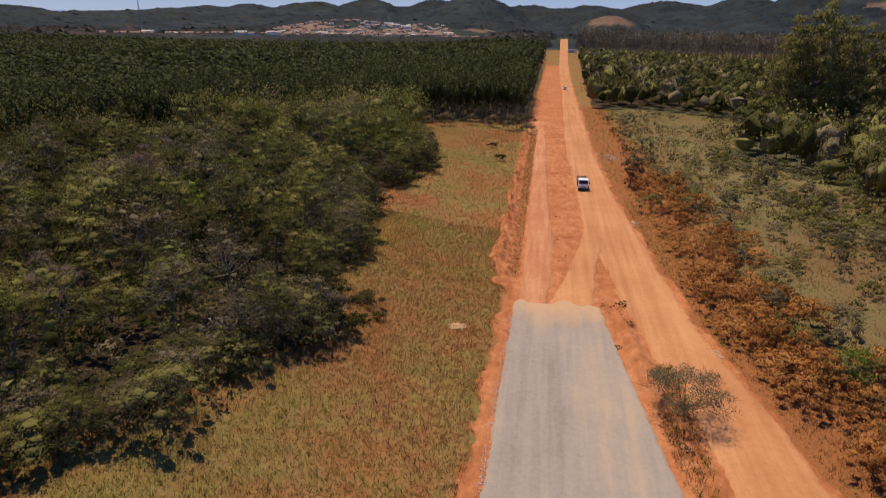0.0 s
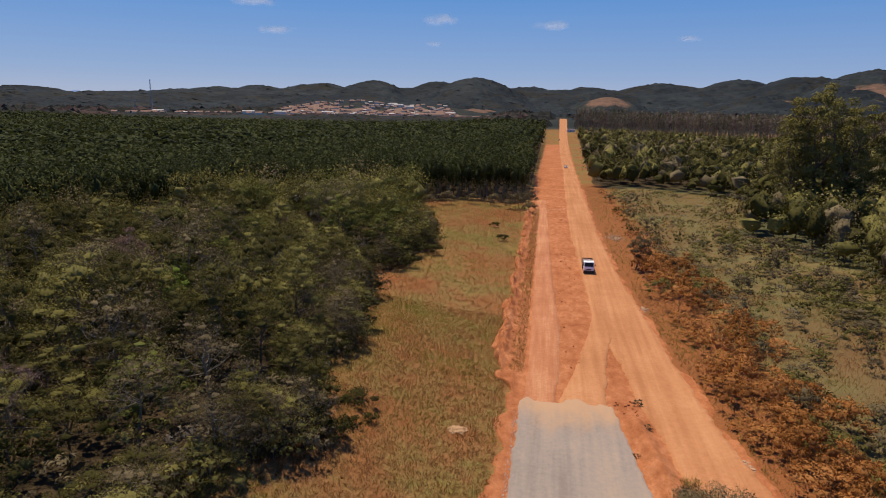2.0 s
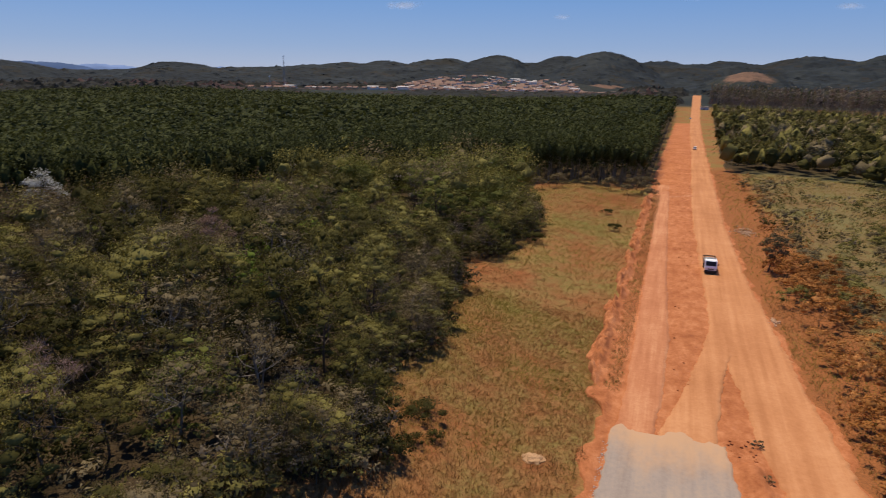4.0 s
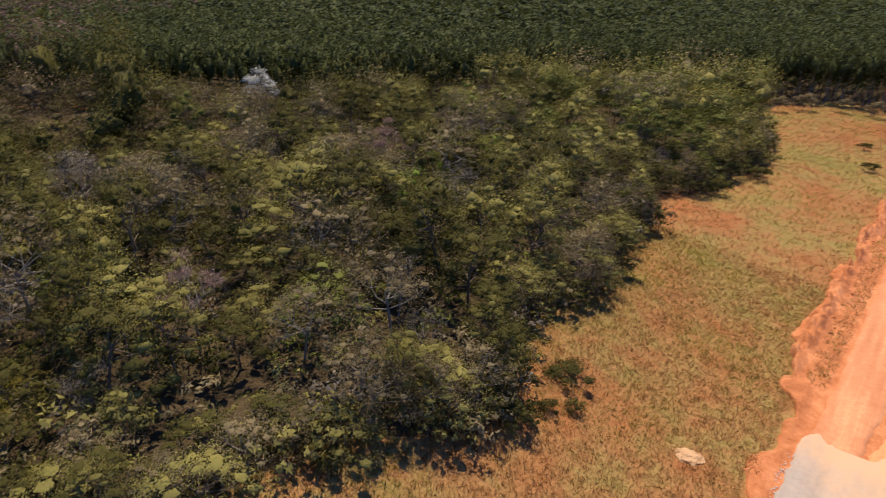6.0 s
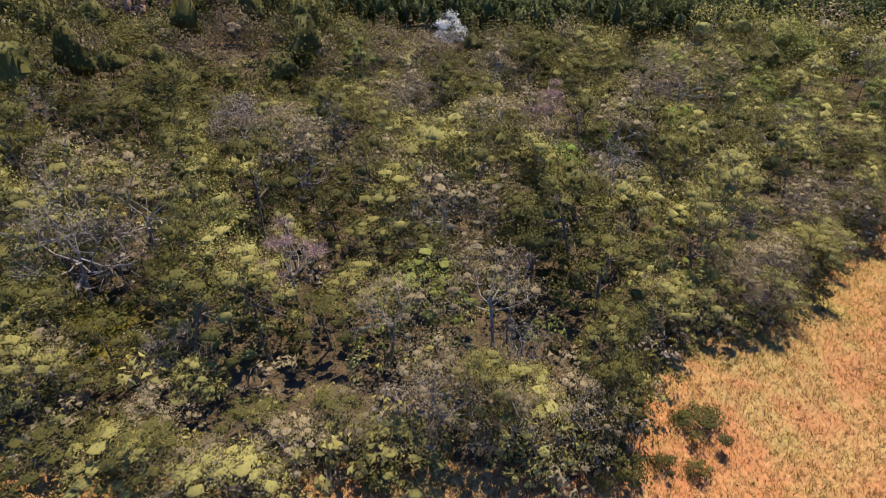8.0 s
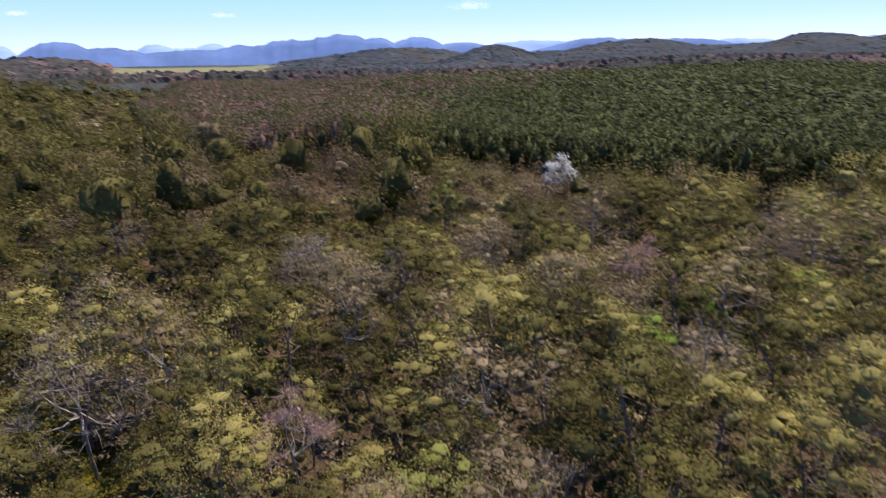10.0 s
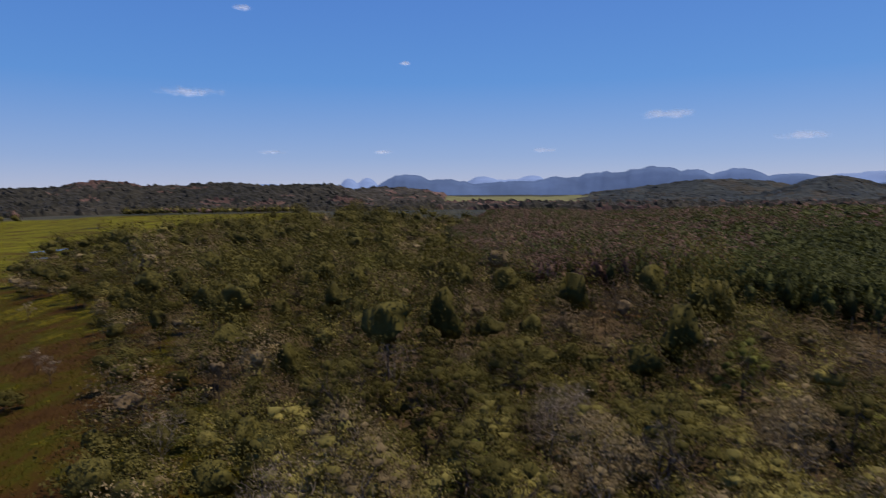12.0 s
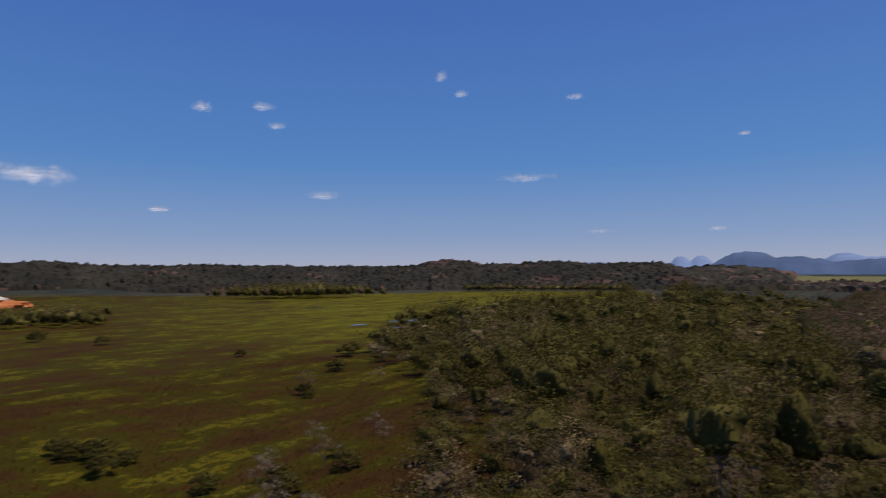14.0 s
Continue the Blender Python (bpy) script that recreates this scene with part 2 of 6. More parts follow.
GROUND = ground_mat()
ROAD = soil_mat("road_pale_laterite", (0.386, 0.159, 0.065), (0.469, 0.206, 0.088), (0.552, 0.264, 0.121), (1.0, 0.03, 1.0), 1.0, 0.25, 0.04)
TRACK = soil_mat("track_pink_laterite", (0.369, 0.139, 0.063), (0.450, 0.183, 0.085), (0.549, 0.261, 0.130), (1.0, 0.05, 1.0), 1.3, 0.3, 0.05)
RED_SOIL = soil_mat("red_soil", (0.300, 0.095, 0.034), (0.420, 0.150, 0.059), (0.540, 0.223, 0.097), (1.0, 0.5, 1.0), 0.8, 0.8, 0.2)
PAVING = soil_mat("grey_gravel_base", (0.246, 0.195, 0.159), (0.310, 0.250, 0.205), (0.396, 0.296, 0.212), (1.0, 0.05, 1.0), 0.8, 0.2, 0.03, (0.50, 0.30, 0.165))
GRAVEL = plain("white_gravel", (0.50, 0.46, 0.42), 0.9, 0, 0.3, 6.0, 0.2, 0.5)

# ---- shapes ----
rng = np.random.default_rng(7)


def sst(a, b, v):
    t = np.clip((np.asarray(v, float) - a) / (b - a), 0, 1)
    return t * t * (3 - 2 * t)


def wave(x, y, s, k=0):
    """A cheap smooth noise of about -1 to 1, with features s metres wide."""
    u, v = np.asarray(x, float) / s, np.asarray(y, float) / s
    return (np.sin(u * 1.7 + 1.3 * np.sin(v * 1.1 + k) + k) + np.sin(v * 1.9 + 1.2 * np.sin(u * 0.9 + 2 * k) + 3 * k) + np.sin((u + v) * 1.3 + 5 * k)) / 3


# hills: azimuth from the road towards the left, distance, crest in degrees over the eye, half width in degrees, depth
HILLS = [(-31, 2500, 3.1, 7.2, 420), (-24, 2450, 3.1, 4.6, 420), (-19.5, 2700, 2.6, 5.1, 400), (-15, 2900, 2.3, 4.4, 400), (-9, 2850, 2.15, 5.4, 390), (-3, 3100, 1.95, 4.8, 400),
         (1.5, 3000, 1.95, 4.6, 400), (6.2, 2600, 2.45, 4.6, 380), (9.6, 2750, 2.1, 3.8, 380), (15.4, 2650, 2.05, 4.0, 360), (20, 2800, 1.9, 5.0, 360), (24.6, 3000, 1.65, 4.3, 380),
         (30, 3000, 1.4, 5.4, 380), (41, 2800, 1.15, 4.8, 380), (54, 2600, 1.05, 6.5, 380), (65.5, 1900, 0.8, 3.4, 280), (74, 2600, 0.75, 6.5, 340), (101, 1750, 0.3, 5, 200), (-5, 1900, 1.1, 3.2, 240), (-18, 2000, 1.25, 5, 240), (17, 1650, 0.5, 9, 320), (10, 1720, 0.5, 6, 300),
         (124, 1330, 1.0, 5.0, 210), (115, 1380, 0.8, 6.5, 220), (157, 1250, 0.85, 8, 210)]


TABLES = [np.random.default_rng(k).uniform(-1, 1, (256, 256)) for k in range(4)]


def grain(x, y, s, octaves=4, seed=1):
    """Fractal value noise of about -1 to 1 with features s metres wide."""
    out, amp = np.zeros(np.shape(x)), 1.0
    table = TABLES[seed]
    for _ in range(octaves):
        u, v = np.asarray(x, float) / s, np.asarray(y, float) / s
        i, j = np.floor(u).astype(int), np.floor(v).astype(int)
        a, b = sst(0, 1, u - i), sst(0, 1, v - j)
        g = [[table[(i + p) % 256, (j + q) % 256] for q in (0, 1)] for p in (0, 1)]
        out = out + amp * ((g[0][0] * (1 - b) + g[0][1] * b) * (1 - a) + (g[1][0] * (1 - b) + g[1][1] * b) * a)
        amp, s = amp * 0.55, s * 0.47
    return out


def hills(x, y):
    r = np.hypot(x, y)
    az = np.degrees(np.arctan2(-x, y))
    z = np.zeros_like(r)
    for a, d, el, w, deep in HILLS:
        top = 33 + d * math.tan(radians(el)) - 6
        da = (az - a + 180) % 360 - 180
        z = np.maximum(z, top * np.exp(-(da / w) ** 2 * 0.7 - ((r - d) / deep) ** 2))
    rough = sst(900, 1800, r)
    north = sst(75, 55, az) * sst(-75, -50, az)
    base = 33 + 2750 * np.tan(np.radians(1.1 * sst(50, 22, az) + 0.30))
    z = np.maximum(z, north * base * np.exp(-((r - 2750) / 420) ** 2))
    z = np.maximum(z, north * 26 * sst(1900, 3200, r))
    ring = 39 * sst(100, 106, az) * sst(175, 165, az)
    z = np.maximum(z, ring * np.exp(-((r - 1330) / 210) ** 2))
    return z * (1 + 0.07 * rough * grain(x, y, 330, 5)) + rough * 5 * grain(x, y, 160, 3, 2)


def swamp_side(x, y):
    return y - (-40 + 0.73 * (x + 80))


def gz(x, y):
    """The height of the ground."""
    x, y = np.asarray(x, float), np.asarray(y, float)
    z = sst(3, 24, -x) * (1.5 + 2.8 * (1 - sst(45, 115, y)))
    z = z + 3.5 * np.exp(-((x + 120) / 60) ** 2 - ((y - 40) / 70) ** 2)
    k = sst(-25, 25, swamp_side(x, y))
    z = z * k + 1.0 * (1 - k) * sst(0, 40, -x)
    off = (sst(2, 9, -x) + sst(31, 45, x)) * sst(300, 150, np.hypot(x, y))
    z = z + off * (0.12 * wave(x, y, 2.3) + 0.2 * wave(x, y, 7.0, 1))
    r = np.hypot(x, y)
    if r.max() > 600:
        az = np.degrees(np.arctan2(-x, y))
        z = np.maximum(z + 15 * sst(750, 1300, r) * sst(62, 42, np.abs(az - 5)), hills(x, y) * sst(650, 1000, r))
    return z


def gz1(x, y):
    return float(gz(np.array([x]), np.array([y]))[0])


def quick_mesh(name, verts, quads=None, tris=None, mats=(), qmat=None, tmat=None, smooth=False):
    """A mesh from arrays of corners, four- and three-sided faces, and the faces' materials."""
    me = bpy.data.meshes.new(name)
    verts = np.asarray(verts, float)
    quads = np.zeros((0, 4), int) if quads is None else quads
    tris = np.zeros((0, 3), int) if tris is None else tris
    nq, nt = len(quads), len(tris)
    me.vertices.add(len(verts))
    me.vertices.foreach_set("co", np.asarray(verts[:, :3], np.float32).ravel())
    me.loops.add(nq * 4 + nt * 3)
    me.loops.foreach_set("vertex_index", np.concatenate([quads.ravel(), tris.ravel()]).astype(np.int32))
    me.polygons.add(nq + nt)
    me.polygons.foreach_set("loop_start", np.concatenate([np.arange(nq) * 4, nq * 4 + np.arange(nt) * 3]).astype(np.int32))
    for m in mats:
        me.materials.append(m)
    if qmat is not None or tmat is not None:
        a = np.zeros(nq, int) if qmat is None else qmat
        b = np.zeros(nt, int) if tmat is None else tmat
        me.polygons.foreach_set("material_index", np.concatenate([a, b]).astype(np.int32))
    me.polygons.foreach_set("use_smooth", np.full(nq + nt, smooth))
    me.update(calc_edges=True)
    me.validate()
    if verts.shape[1] > 3 and np.any(verts[:, 3:]):
        me.normals_split_custom_set_from_vertices(verts[:, 3:].astype(np.float32))
    return me


def part(name, bm, material, parent, label=""):
    me = bpy.data.meshes.new(name)
    bm.to_mesh(me)
    bm.free()
    me.materials.append(material)
    ob = new(name, me)
    ob.parent = parent
    return tagged(ob, label)


def grid_mesh(name, X, Y, Z, mats, smooth=True):
    ny, nx = X.shape
    v = np.stack([X, Y, Z], -1).reshape(-1, 3)
    i = np.arange(ny * nx).reshape(ny, nx)
    q = np.stack([i[:-1, :-1], i[:-1, 1:], i[1:, 1:], i[1:, :-1]], -1).reshape(-1, 4)
    return quick_mesh(name, v, q, None, mats, smooth=smooth)


def inside(poly, x, y):
    """Whether points lie in a polygon."""
    x, y = np.asarray(x, float), np.asarray(y, float)
    c = np.zeros(x.shape, bool)
    for (x0, y0), (x1, y1) in zip(poly, poly[1:] + poly[:1]):
        c ^= ((y0 > y) != (y1 > y)) & (x < (x1 - x0) * (y - y0) / (y1 - y0 + 1e-9) + x0)
    return c


FRONT = [(2, 228), (-34, 208), (-75, 178), (-100, 134), (-116, 100), (-130, 74), (-152, 48), (-188, 22), (-250, 6), (-340, -8), (-560, -4)]
FOREST = [(-27, 12.5), (-24.2, 18), (-20.2, 21.5), (-19.8, 27.5), (-17, 33.5), (-12.5, 38), (-11.8, 43), (-14.5, 47), (-17.5, 54), (-15.3, 65), (-19, 77), (-19.5, 87), (-28, 103), (-21, 109), (-20, 121), (-17.5, 136), (-23, 157), (-30, 183), (-34, 208)] + FRONT[2:] + [
    (-560, -170), (-430, -190), (-297, -206), (-222, -158), (-187, -128), (-160, -86), (-122, -55), (-98, -35), (-70, -16), (-46, -6)]
EAST = [(27, 272), (50, 276), (80, 250), (78, 215), (58, 176), (66, 163), (72, 128), (140, 110), (280, 140), (330, 640), (215, 690), (120, 790), (44, 860), (30, 420)]

# ---- the ground ----


def road_right(y):
    return np.interp(y, [-70, 26, 36, 49, 61, 73, 97, 121, 170, 236, 356, 472, 690, 1300], [39, 29.4, 28.4, 26.0, 24.9, 23.9, 22.7, 21.4, 20.4, 20.8, 21.4, 22.4, 26.4, 40.0])


def road_left(y):
    return np.interp(y, [-70, 25, 35, 45, 63, 78, 89, 120, 170, 235, 355, 470, 690, 1300], [32, 22.2, 21.4, 19.6, 17.4, 16.0, 14.6, 13.9, 13.0, 13.4, 14.6, 14.8, 17.2, 26.0])


def scars(az, r):
    """Cleared brown slopes: azimuth, distance, half width in degrees, depth."""
    out = np.zeros_like(r)
    for a, d, w, deep in ((-17.5, 1900, 3.4, 70), (-16.5, 1720, 1.3, 45), (-26, 2200, 4.5, 170), (-5, 1850, 3.2, 150), (5.5, 1650, 3.0, 90), (70, 1720, 1.2, 60), (96, 1500, 2.5, 60)):
        out = np.maximum(out, np.exp(-((az - a) / w) ** 2 - ((r - d) / deep) ** 2))
    return out * (0.8 + 0.35 * grain(az * 40, r, 60, 3, 2))


def ground():
    xs = np.concatenate([np.linspace(-4650, -700, 60), np.linspace(-690, -200, 46), np.linspace(-196, -32, 50), np.linspace(-30, 42, 56), np.linspace(45, 300, 32), np.linspace(330, 4650, 60)])
    ys = np.concatenate([np.linspace(-4650, -900, 34), np.linspace(-880, -150, 50), np.linspace(-145, 12, 50), np.linspace(14, 150, 76), np.linspace(153, 300, 40), np.linspace(310, 900, 34), np.linspace(925, 4650, 84)])
    X, Y = np.meshgrid(xs, ys)
    me = grid_mesh("ground", X, Y, gz(X, Y), [GROUND])
    x, y = X.ravel(), Y.ravel()
    r = np.hypot(x, y)
    az = np.degrees(np.arctan2(-x, y))
    sw = sst(48, 22, swamp_side(x, y)) * sst(-25, -50, x) * sst(1050, 900, r)
    sw = np.maximum(sw, ((az > 96) | (az < -100)) * sst(200, 300, r) * sst(1050, 900, r))
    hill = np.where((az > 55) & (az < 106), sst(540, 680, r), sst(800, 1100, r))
    forest = ((inside(FOREST, x + 1.5, y)) | inside(EAST, x, y) | ((y > np.interp(-x, [-2, 34, 75, 116, 152, 250, 560], [232, 212, 182, 106, 54, 12, 2])) & (x < 0))).astype(float)
    meadow = sst(8, 5, np.abs(az - 90)) * sst(1300, 1400, r) * sst(3300, 2600, r)
    meadow = np.maximum(meadow, 0.55 * sst(31, 37, x) * sst(130, 95, x) * sst(15, 30, y) * sst(300, 260, y))
    bare = scars(az, r)
    dusty = sst(16, 5, x - road_right(y)) * sst(18, 20, x) * sst(320, 240, y) * sst(0, 20, y)
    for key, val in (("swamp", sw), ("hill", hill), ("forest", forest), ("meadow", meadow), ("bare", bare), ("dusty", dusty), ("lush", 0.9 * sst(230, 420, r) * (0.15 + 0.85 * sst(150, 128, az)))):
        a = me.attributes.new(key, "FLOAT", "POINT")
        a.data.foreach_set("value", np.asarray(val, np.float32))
    tagged(new("ground", me), "rolling ground of dry grass, forest floor and marsh", "ground", kind="structure")


def pave_left(y):
    return np.interp(y, [-70, 21, 57], [3.0, 3.6, 4.1])


def pave_right(y):
    return np.interp(y, [-70, 24, 34, 46, 57, 60], [24.0, 18.6, 17.4, 16.0, 14.9, 14.1])


def strip(name, ys, left, right, lift, mat, label, category, n=14, ragged=0.25, rough=0.03, skirt=0.25, seed=0, end=0.0):
    """A sheet of road between two edges, with a low crown, ruts and an edge that falls to the ground."""
    r = np.random.default_rng(seed)
    ys = np.asarray(ys, float)
    l = left(ys) + 0.7 * ragged * grain(ys, ys * 0.0, 3.1, 4, 1) + r.normal(0, ragged * 0.3, len(ys))
    g = right(ys) + 0.7 * ragged * grain(ys, ys * 0.0 + 7.5, 3.1, 4, 2) + r.normal(0, ragged * 0.3, len(ys))
    u = np.concatenate([[0], np.linspace(0.02, 0.98, n), [1]])
    X = l[:, None] + (g - l)[:, None] * u
    Y = np.repeat(ys[:, None], len(u), 1)
    Y = Y + end * sst(ys[-1] - 6, ys[-1], Y) * np.clip(0.6 + grain(X, X * 0.0, 2.6, 4, 1) + 0.7 * grain(X, X * 0.0, 9.0, 2, 2), 0.1, 2.2)
    Z = gz(X, Y) + lift + rough * wave(X, Y, 0.9, seed) + 0.06 * np.sin(u * math.pi)
    Z[:, 0] -= skirt
    Z[:, -1] -= skirt
    return tagged(new(name, grid_mesh(name, X, Y, Z, [mat])), label, category, kind="structure")


def roads():
    near = np.concatenate([np.linspace(-70, 14, 40), np.linspace(14.5, 230, 480)])
    far = np.concatenate([near, np.linspace(236, 700, 90), np.linspace(715, 1290, 60)])
    # bare red earth under all the works
    ys = np.concatenate([near, np.linspace(234, 620, 100)])
    r = np.random.default_rng(3)
    l = np.interp(ys, [-70, 15, 40, 60, 70, 200, 240, 620], [0.2, 1.7, 2.2, 2.3, 0.5, 0.6, 0.4, 4]) + 0.7 * grain(ys, ys * 0.0, 4.3, 5, 3)
    g = road_right(ys) + 0.7 + 0.6 * grain(ys, ys * 0.0 + 3.5, 4.0, 5, 1)
    u = np.concatenate([np.linspace(0, 0.16, 34), np.linspace(0.18, 1, 50)])
    X = l[:, None] + (g - l)[:, None] * u
    Y = np.repeat(ys[:, None], len(u), 1)
    clear = np.ones_like(X)
    for a, b, y0, y1 in ((pave_left, pave_right, -80, 60), (road_left, road_right, -80, 900), (lambda q: q * 0 + 3.8, lambda q: q * 0 + 9.6, 55, 215), (lambda q: q * 0 + 8, lambda q: q * 0 + 17, 55, 84)):
        on = (Y > y0) & (Y < y1)
        clear = np.minimum(clear, np.where(on, np.clip(np.maximum(a(Y) - X, X - b(Y)) / 0.8, 0, 1), 1))
    berm = np.exp(-((X - (0.8 + 0.5 * wave(Y, Y, 5))) / 1.0) ** 2) * sst(62, 70, Y) * sst(205, 190, Y)
    bank = 0.85 * np.exp(-((X - pave_right(Y) - 1.5) / 0.8) ** 2) * sst(33, 42, Y) * sst(66, 58, Y) * (0.8 + 0.5 * grain(X, Y, 2.0, 3, 1))
    Z = gz(X, Y) + 0.05 + clear * (bank + (0.16 * np.abs(wave(X, Y, 0.55, 1)) + 0.22 * np.abs(wave(X, Y, 1.4, 2))) * (1 - 0.8 * sst(60, 120, Y)) + 0.12 * grain(X, Y, 7.0, 3, 1) ** 2 + 0.9 * berm * (np.clip(0.6 + 0.8 * grain(X, Y, 1.6, 4, 2), 0.1, 2) + 0.75 * np.abs(grain(X, Y, 0.8, 2, 3))))
    Z[:, 0] = gz(X, Y)[:, 0] - 0.03
    Z[:, -1] = gz(X, Y)[:, -1] - 0.15
    tagged(new("earthworks", grid_mesh("earthworks", X, Y, Z, [RED_SOIL])), "churned red earth along the road under construction", "bare soil", kind="structure")
    strip("road", far, road_left, road_right, 0.17, ROAD, "pale orange dirt road with wheel tracks", "dirt road", 16, 0.3, 0.03, 0.2, 1)
    py = np.concatenate([np.linspace(-70, 14, 40), np.linspace(14.5, 57.4, 110)])
    strip("pavement", py, pave_left, pave_right, 0.24, PAVING, "grey compacted gravel base of the new road", "road base", 60, 0.2, 0.012, 0.35, 4, 1.3)
    strip("dirt_track", np.linspace(57, 228, 260), lambda y: np.interp(y, [57, 80, 137, 190, 228], [4.7, 4.8, 4.3, 3.3, 2.4]), lambda y: np.interp(y, [57, 68, 84, 118, 154, 192, 228], [8.2, 8.9, 9.2, 8.2, 7.5, 7.1, 6.4]), 0.15, TRACK, "rutted pinkish dirt track beside the road", "dirt track", 10, 0.2, 0.04, 0.15, 6)
    strip("link_road", np.linspace(56.6, 112, 120), lambda y: np.interp(y, [56, 59, 69, 78, 89, 99, 112], [8.5, 8.9, 10.9, 12.6, 14.2, 14.5, 14.6]), lambda y: np.interp(y, [56, 60, 69, 78, 86, 112], [13.9, 14.1, 14.9, 16.0, 18, 19]), 0.185, ROAD, "pale dirt link between road base and main road", "dirt road", 10, 0.2, 0.02, 0.12, 8)
    xs = np.linspace(1.2, 13.6, 40)
    X, T = np.meshgrid(xs, np.linspace(-1, 1, 5))
    Y = 200 + (X - 1.2) * 0.72 + T * 1.3 + 0.2 * wave(X, X, 1.1)
    tagged(new("crossing", grid_mesh("crossing", X, Y, gz(X, Y) + 0.2 - 0.1 * np.abs(T) ** 4 + 0.02 * wave(X, Y, 0.8), [TRACK])), "dirt crossing between the track and the road", "dirt track", kind="structure")


ground()
roads()

# ---- trees ----


def unit(v):
    return v / (np.linalg.norm(v, axis=-1, keepdims=True) + 1e-9)


class Bits:
    """Corners with their normals, and faces, gathered piece by piece."""

    def __init__(self):
        self.v, self.q, self.t, self.n = [], [], [], 0

    def add(self, v, q=None, t=None, nor=None):
        if v.shape[1] == 3:
            v = np.concatenate([v, np.zeros_like(v) if nor is None else nor], 1)
        self.v.append(v)
        if q is not None and len(q):
            self.q.append(q + self.n)
        if t is not None and len(t):
            self.t.append(t + self.n)
        self.n += len(v)

    def arrays(self):
        return (np.concatenate(self.v) if self.v else np.zeros((0, 6)), np.concatenate(self.q) if self.q else np.zeros((0, 4), int), np.concatenate(self.t) if self.t else np.zeros((0, 3), int))


def tube(b, pts, radii, sides=5):
    pts = np.asarray(pts, float)
    d = unit(np.gradient(pts, axis=0))
    ref = np.where(np.abs(d[:, 2:3]) > 0.9, [[1.0, 0, 0]], [[0, 0, 1.0]])
    s = unit(np.cross(d, ref))
    w = np.cross(d, s)
    a = np.arange(sides) / sides * 2 * math.pi
    ring = pts[:, None] + (s[:, None] * np.cos(a)[None, :, None] + w[:, None] * np.sin(a)[None, :, None]) * np.asarray(radii, float)[:, None, None]
    k = np.arange(len(pts) * sides).reshape(len(pts), sides)
    n = np.roll(k, -1, 1)
    b.add(ring.reshape(-1, 3), np.stack([k[:-1], n[:-1], n[1:], k[1:]], -1).reshape(-1, 4))


def cards(b, c, size, r, up=0.7, aspect=1.7, hang=0.0, out=0.0, soft=None):
    n = len(c)
    nor = unit(r.normal(size=(n, 3)) + [0, 0, up] + out)
    t = unit(np.cross(nor, r.normal(size=(n, 3))) - np.array([0, 0, hang]))
    s = unit(np.cross(nor, t))
    a = size * r.uniform(0.6, 1.35, (n, 1))
    w = a / aspect * r.uniform(0.7, 1.2, (n, 1))
    bend = nor * a * 0.25
    v = np.stack([c - t * a * 0.8 - s * w * r.uniform(0.4, 1.1, (n, 1)), c + t * a * r.uniform(0.8, 1.2, (n, 1)), c - t * a * 0.3 + s * w * 1.2 + bend], 1).reshape(-1, 3)
    # the leaves of a clump share its round shading
    shade = None if soft is None else np.repeat(unit(soft + nor * 0.75), 3, 0)
    b.add(v, None, np.arange(3 * n).reshape(n, 3), shade)


def slivers(b, c, d, length, width, r):
    n = len(c)
    d = unit(d + r.normal(0, 0.55, (n, 3)))
    s = unit(np.cross(d, r.normal(size=(n, 3))))
    L = length * r.uniform(0.5, 1.3, (n, 1))
    v = np.stack([c - s * width, c + s * width, c + d * L], 1).reshape(-1, 3)
    b.add(v, None, np.arange(3 * n).reshape(n, 3))


def limb(b, p0, p1, r0, r1, r, sides=4, k=4, sag=0.12):
    t = np.linspace(0, 1, k)[:, None]
    L = np.linalg.norm(np.subtract(p1, p0))
    mid = r.normal(0, sag * L, 3) * [1, 1, 0.5] + [0, 0, -0.06 * L]
    pts = np.asarray(p0) * (1 - t) + np.asarray(p1) * t + mid * np.sin(t * math.pi)
    tube(b, pts, np.linspace(r0, r1, k), sides)
    return pts


def lumps(b, levels, sides, r, ragged=0.25):
    """A ragged closed body through rings of (height, radius)."""
    a = np.arange(sides) / sides * 2 * math.pi
    rows = []
    for i, (z, rad) in enumerate(levels):
        k = rad * r.uniform(1 - ragged, 1 + ragged, sides)
        rows.append(np.stack([k * np.cos(a + i * 0.5), k * np.sin(a + i * 0.5), z + r.normal(0, ragged * rad * 0.5, sides)], -1))
    k = np.arange(len(levels) * sides).reshape(len(levels), sides)
    n = np.roll(k, -1, 1)
    v = np.concatenate(rows)
    b.add(v, np.stack([k[:-1], n[:-1], n[1:], k[1:]], -1).reshape(-1, 4), None, unit(v * [1, 1, 0] + [0, 0, 0.6 * levels[0][1]]))


def ball(k):
    bm = bmesh.new()
    bmesh.ops.create_icosphere(bm, subdivisions=k, radius=1)
    v, t = np.array([p.co[:] for p in bm.verts]), np.array([[p.index for p in q.verts] for q in bm.faces])
    bm.free()
    return v, t


BALL = ball(2)
KNOB = ball(1)


def clump(b, c, rad, r, flat, lean):
    """The dense inside of a leafy clump, uneven and rounded."""
    d, t = KNOB
    k = r.uniform(0.55, 1.25, (len(d), 1)) * np.where(d[:, 2:3] < -0.3, 0.6, 1.0)
    b.add(np.asarray(c) + d * k * rad * [1, 1, flat], None, t, unit(d * 0.75 + lean * 0.6))


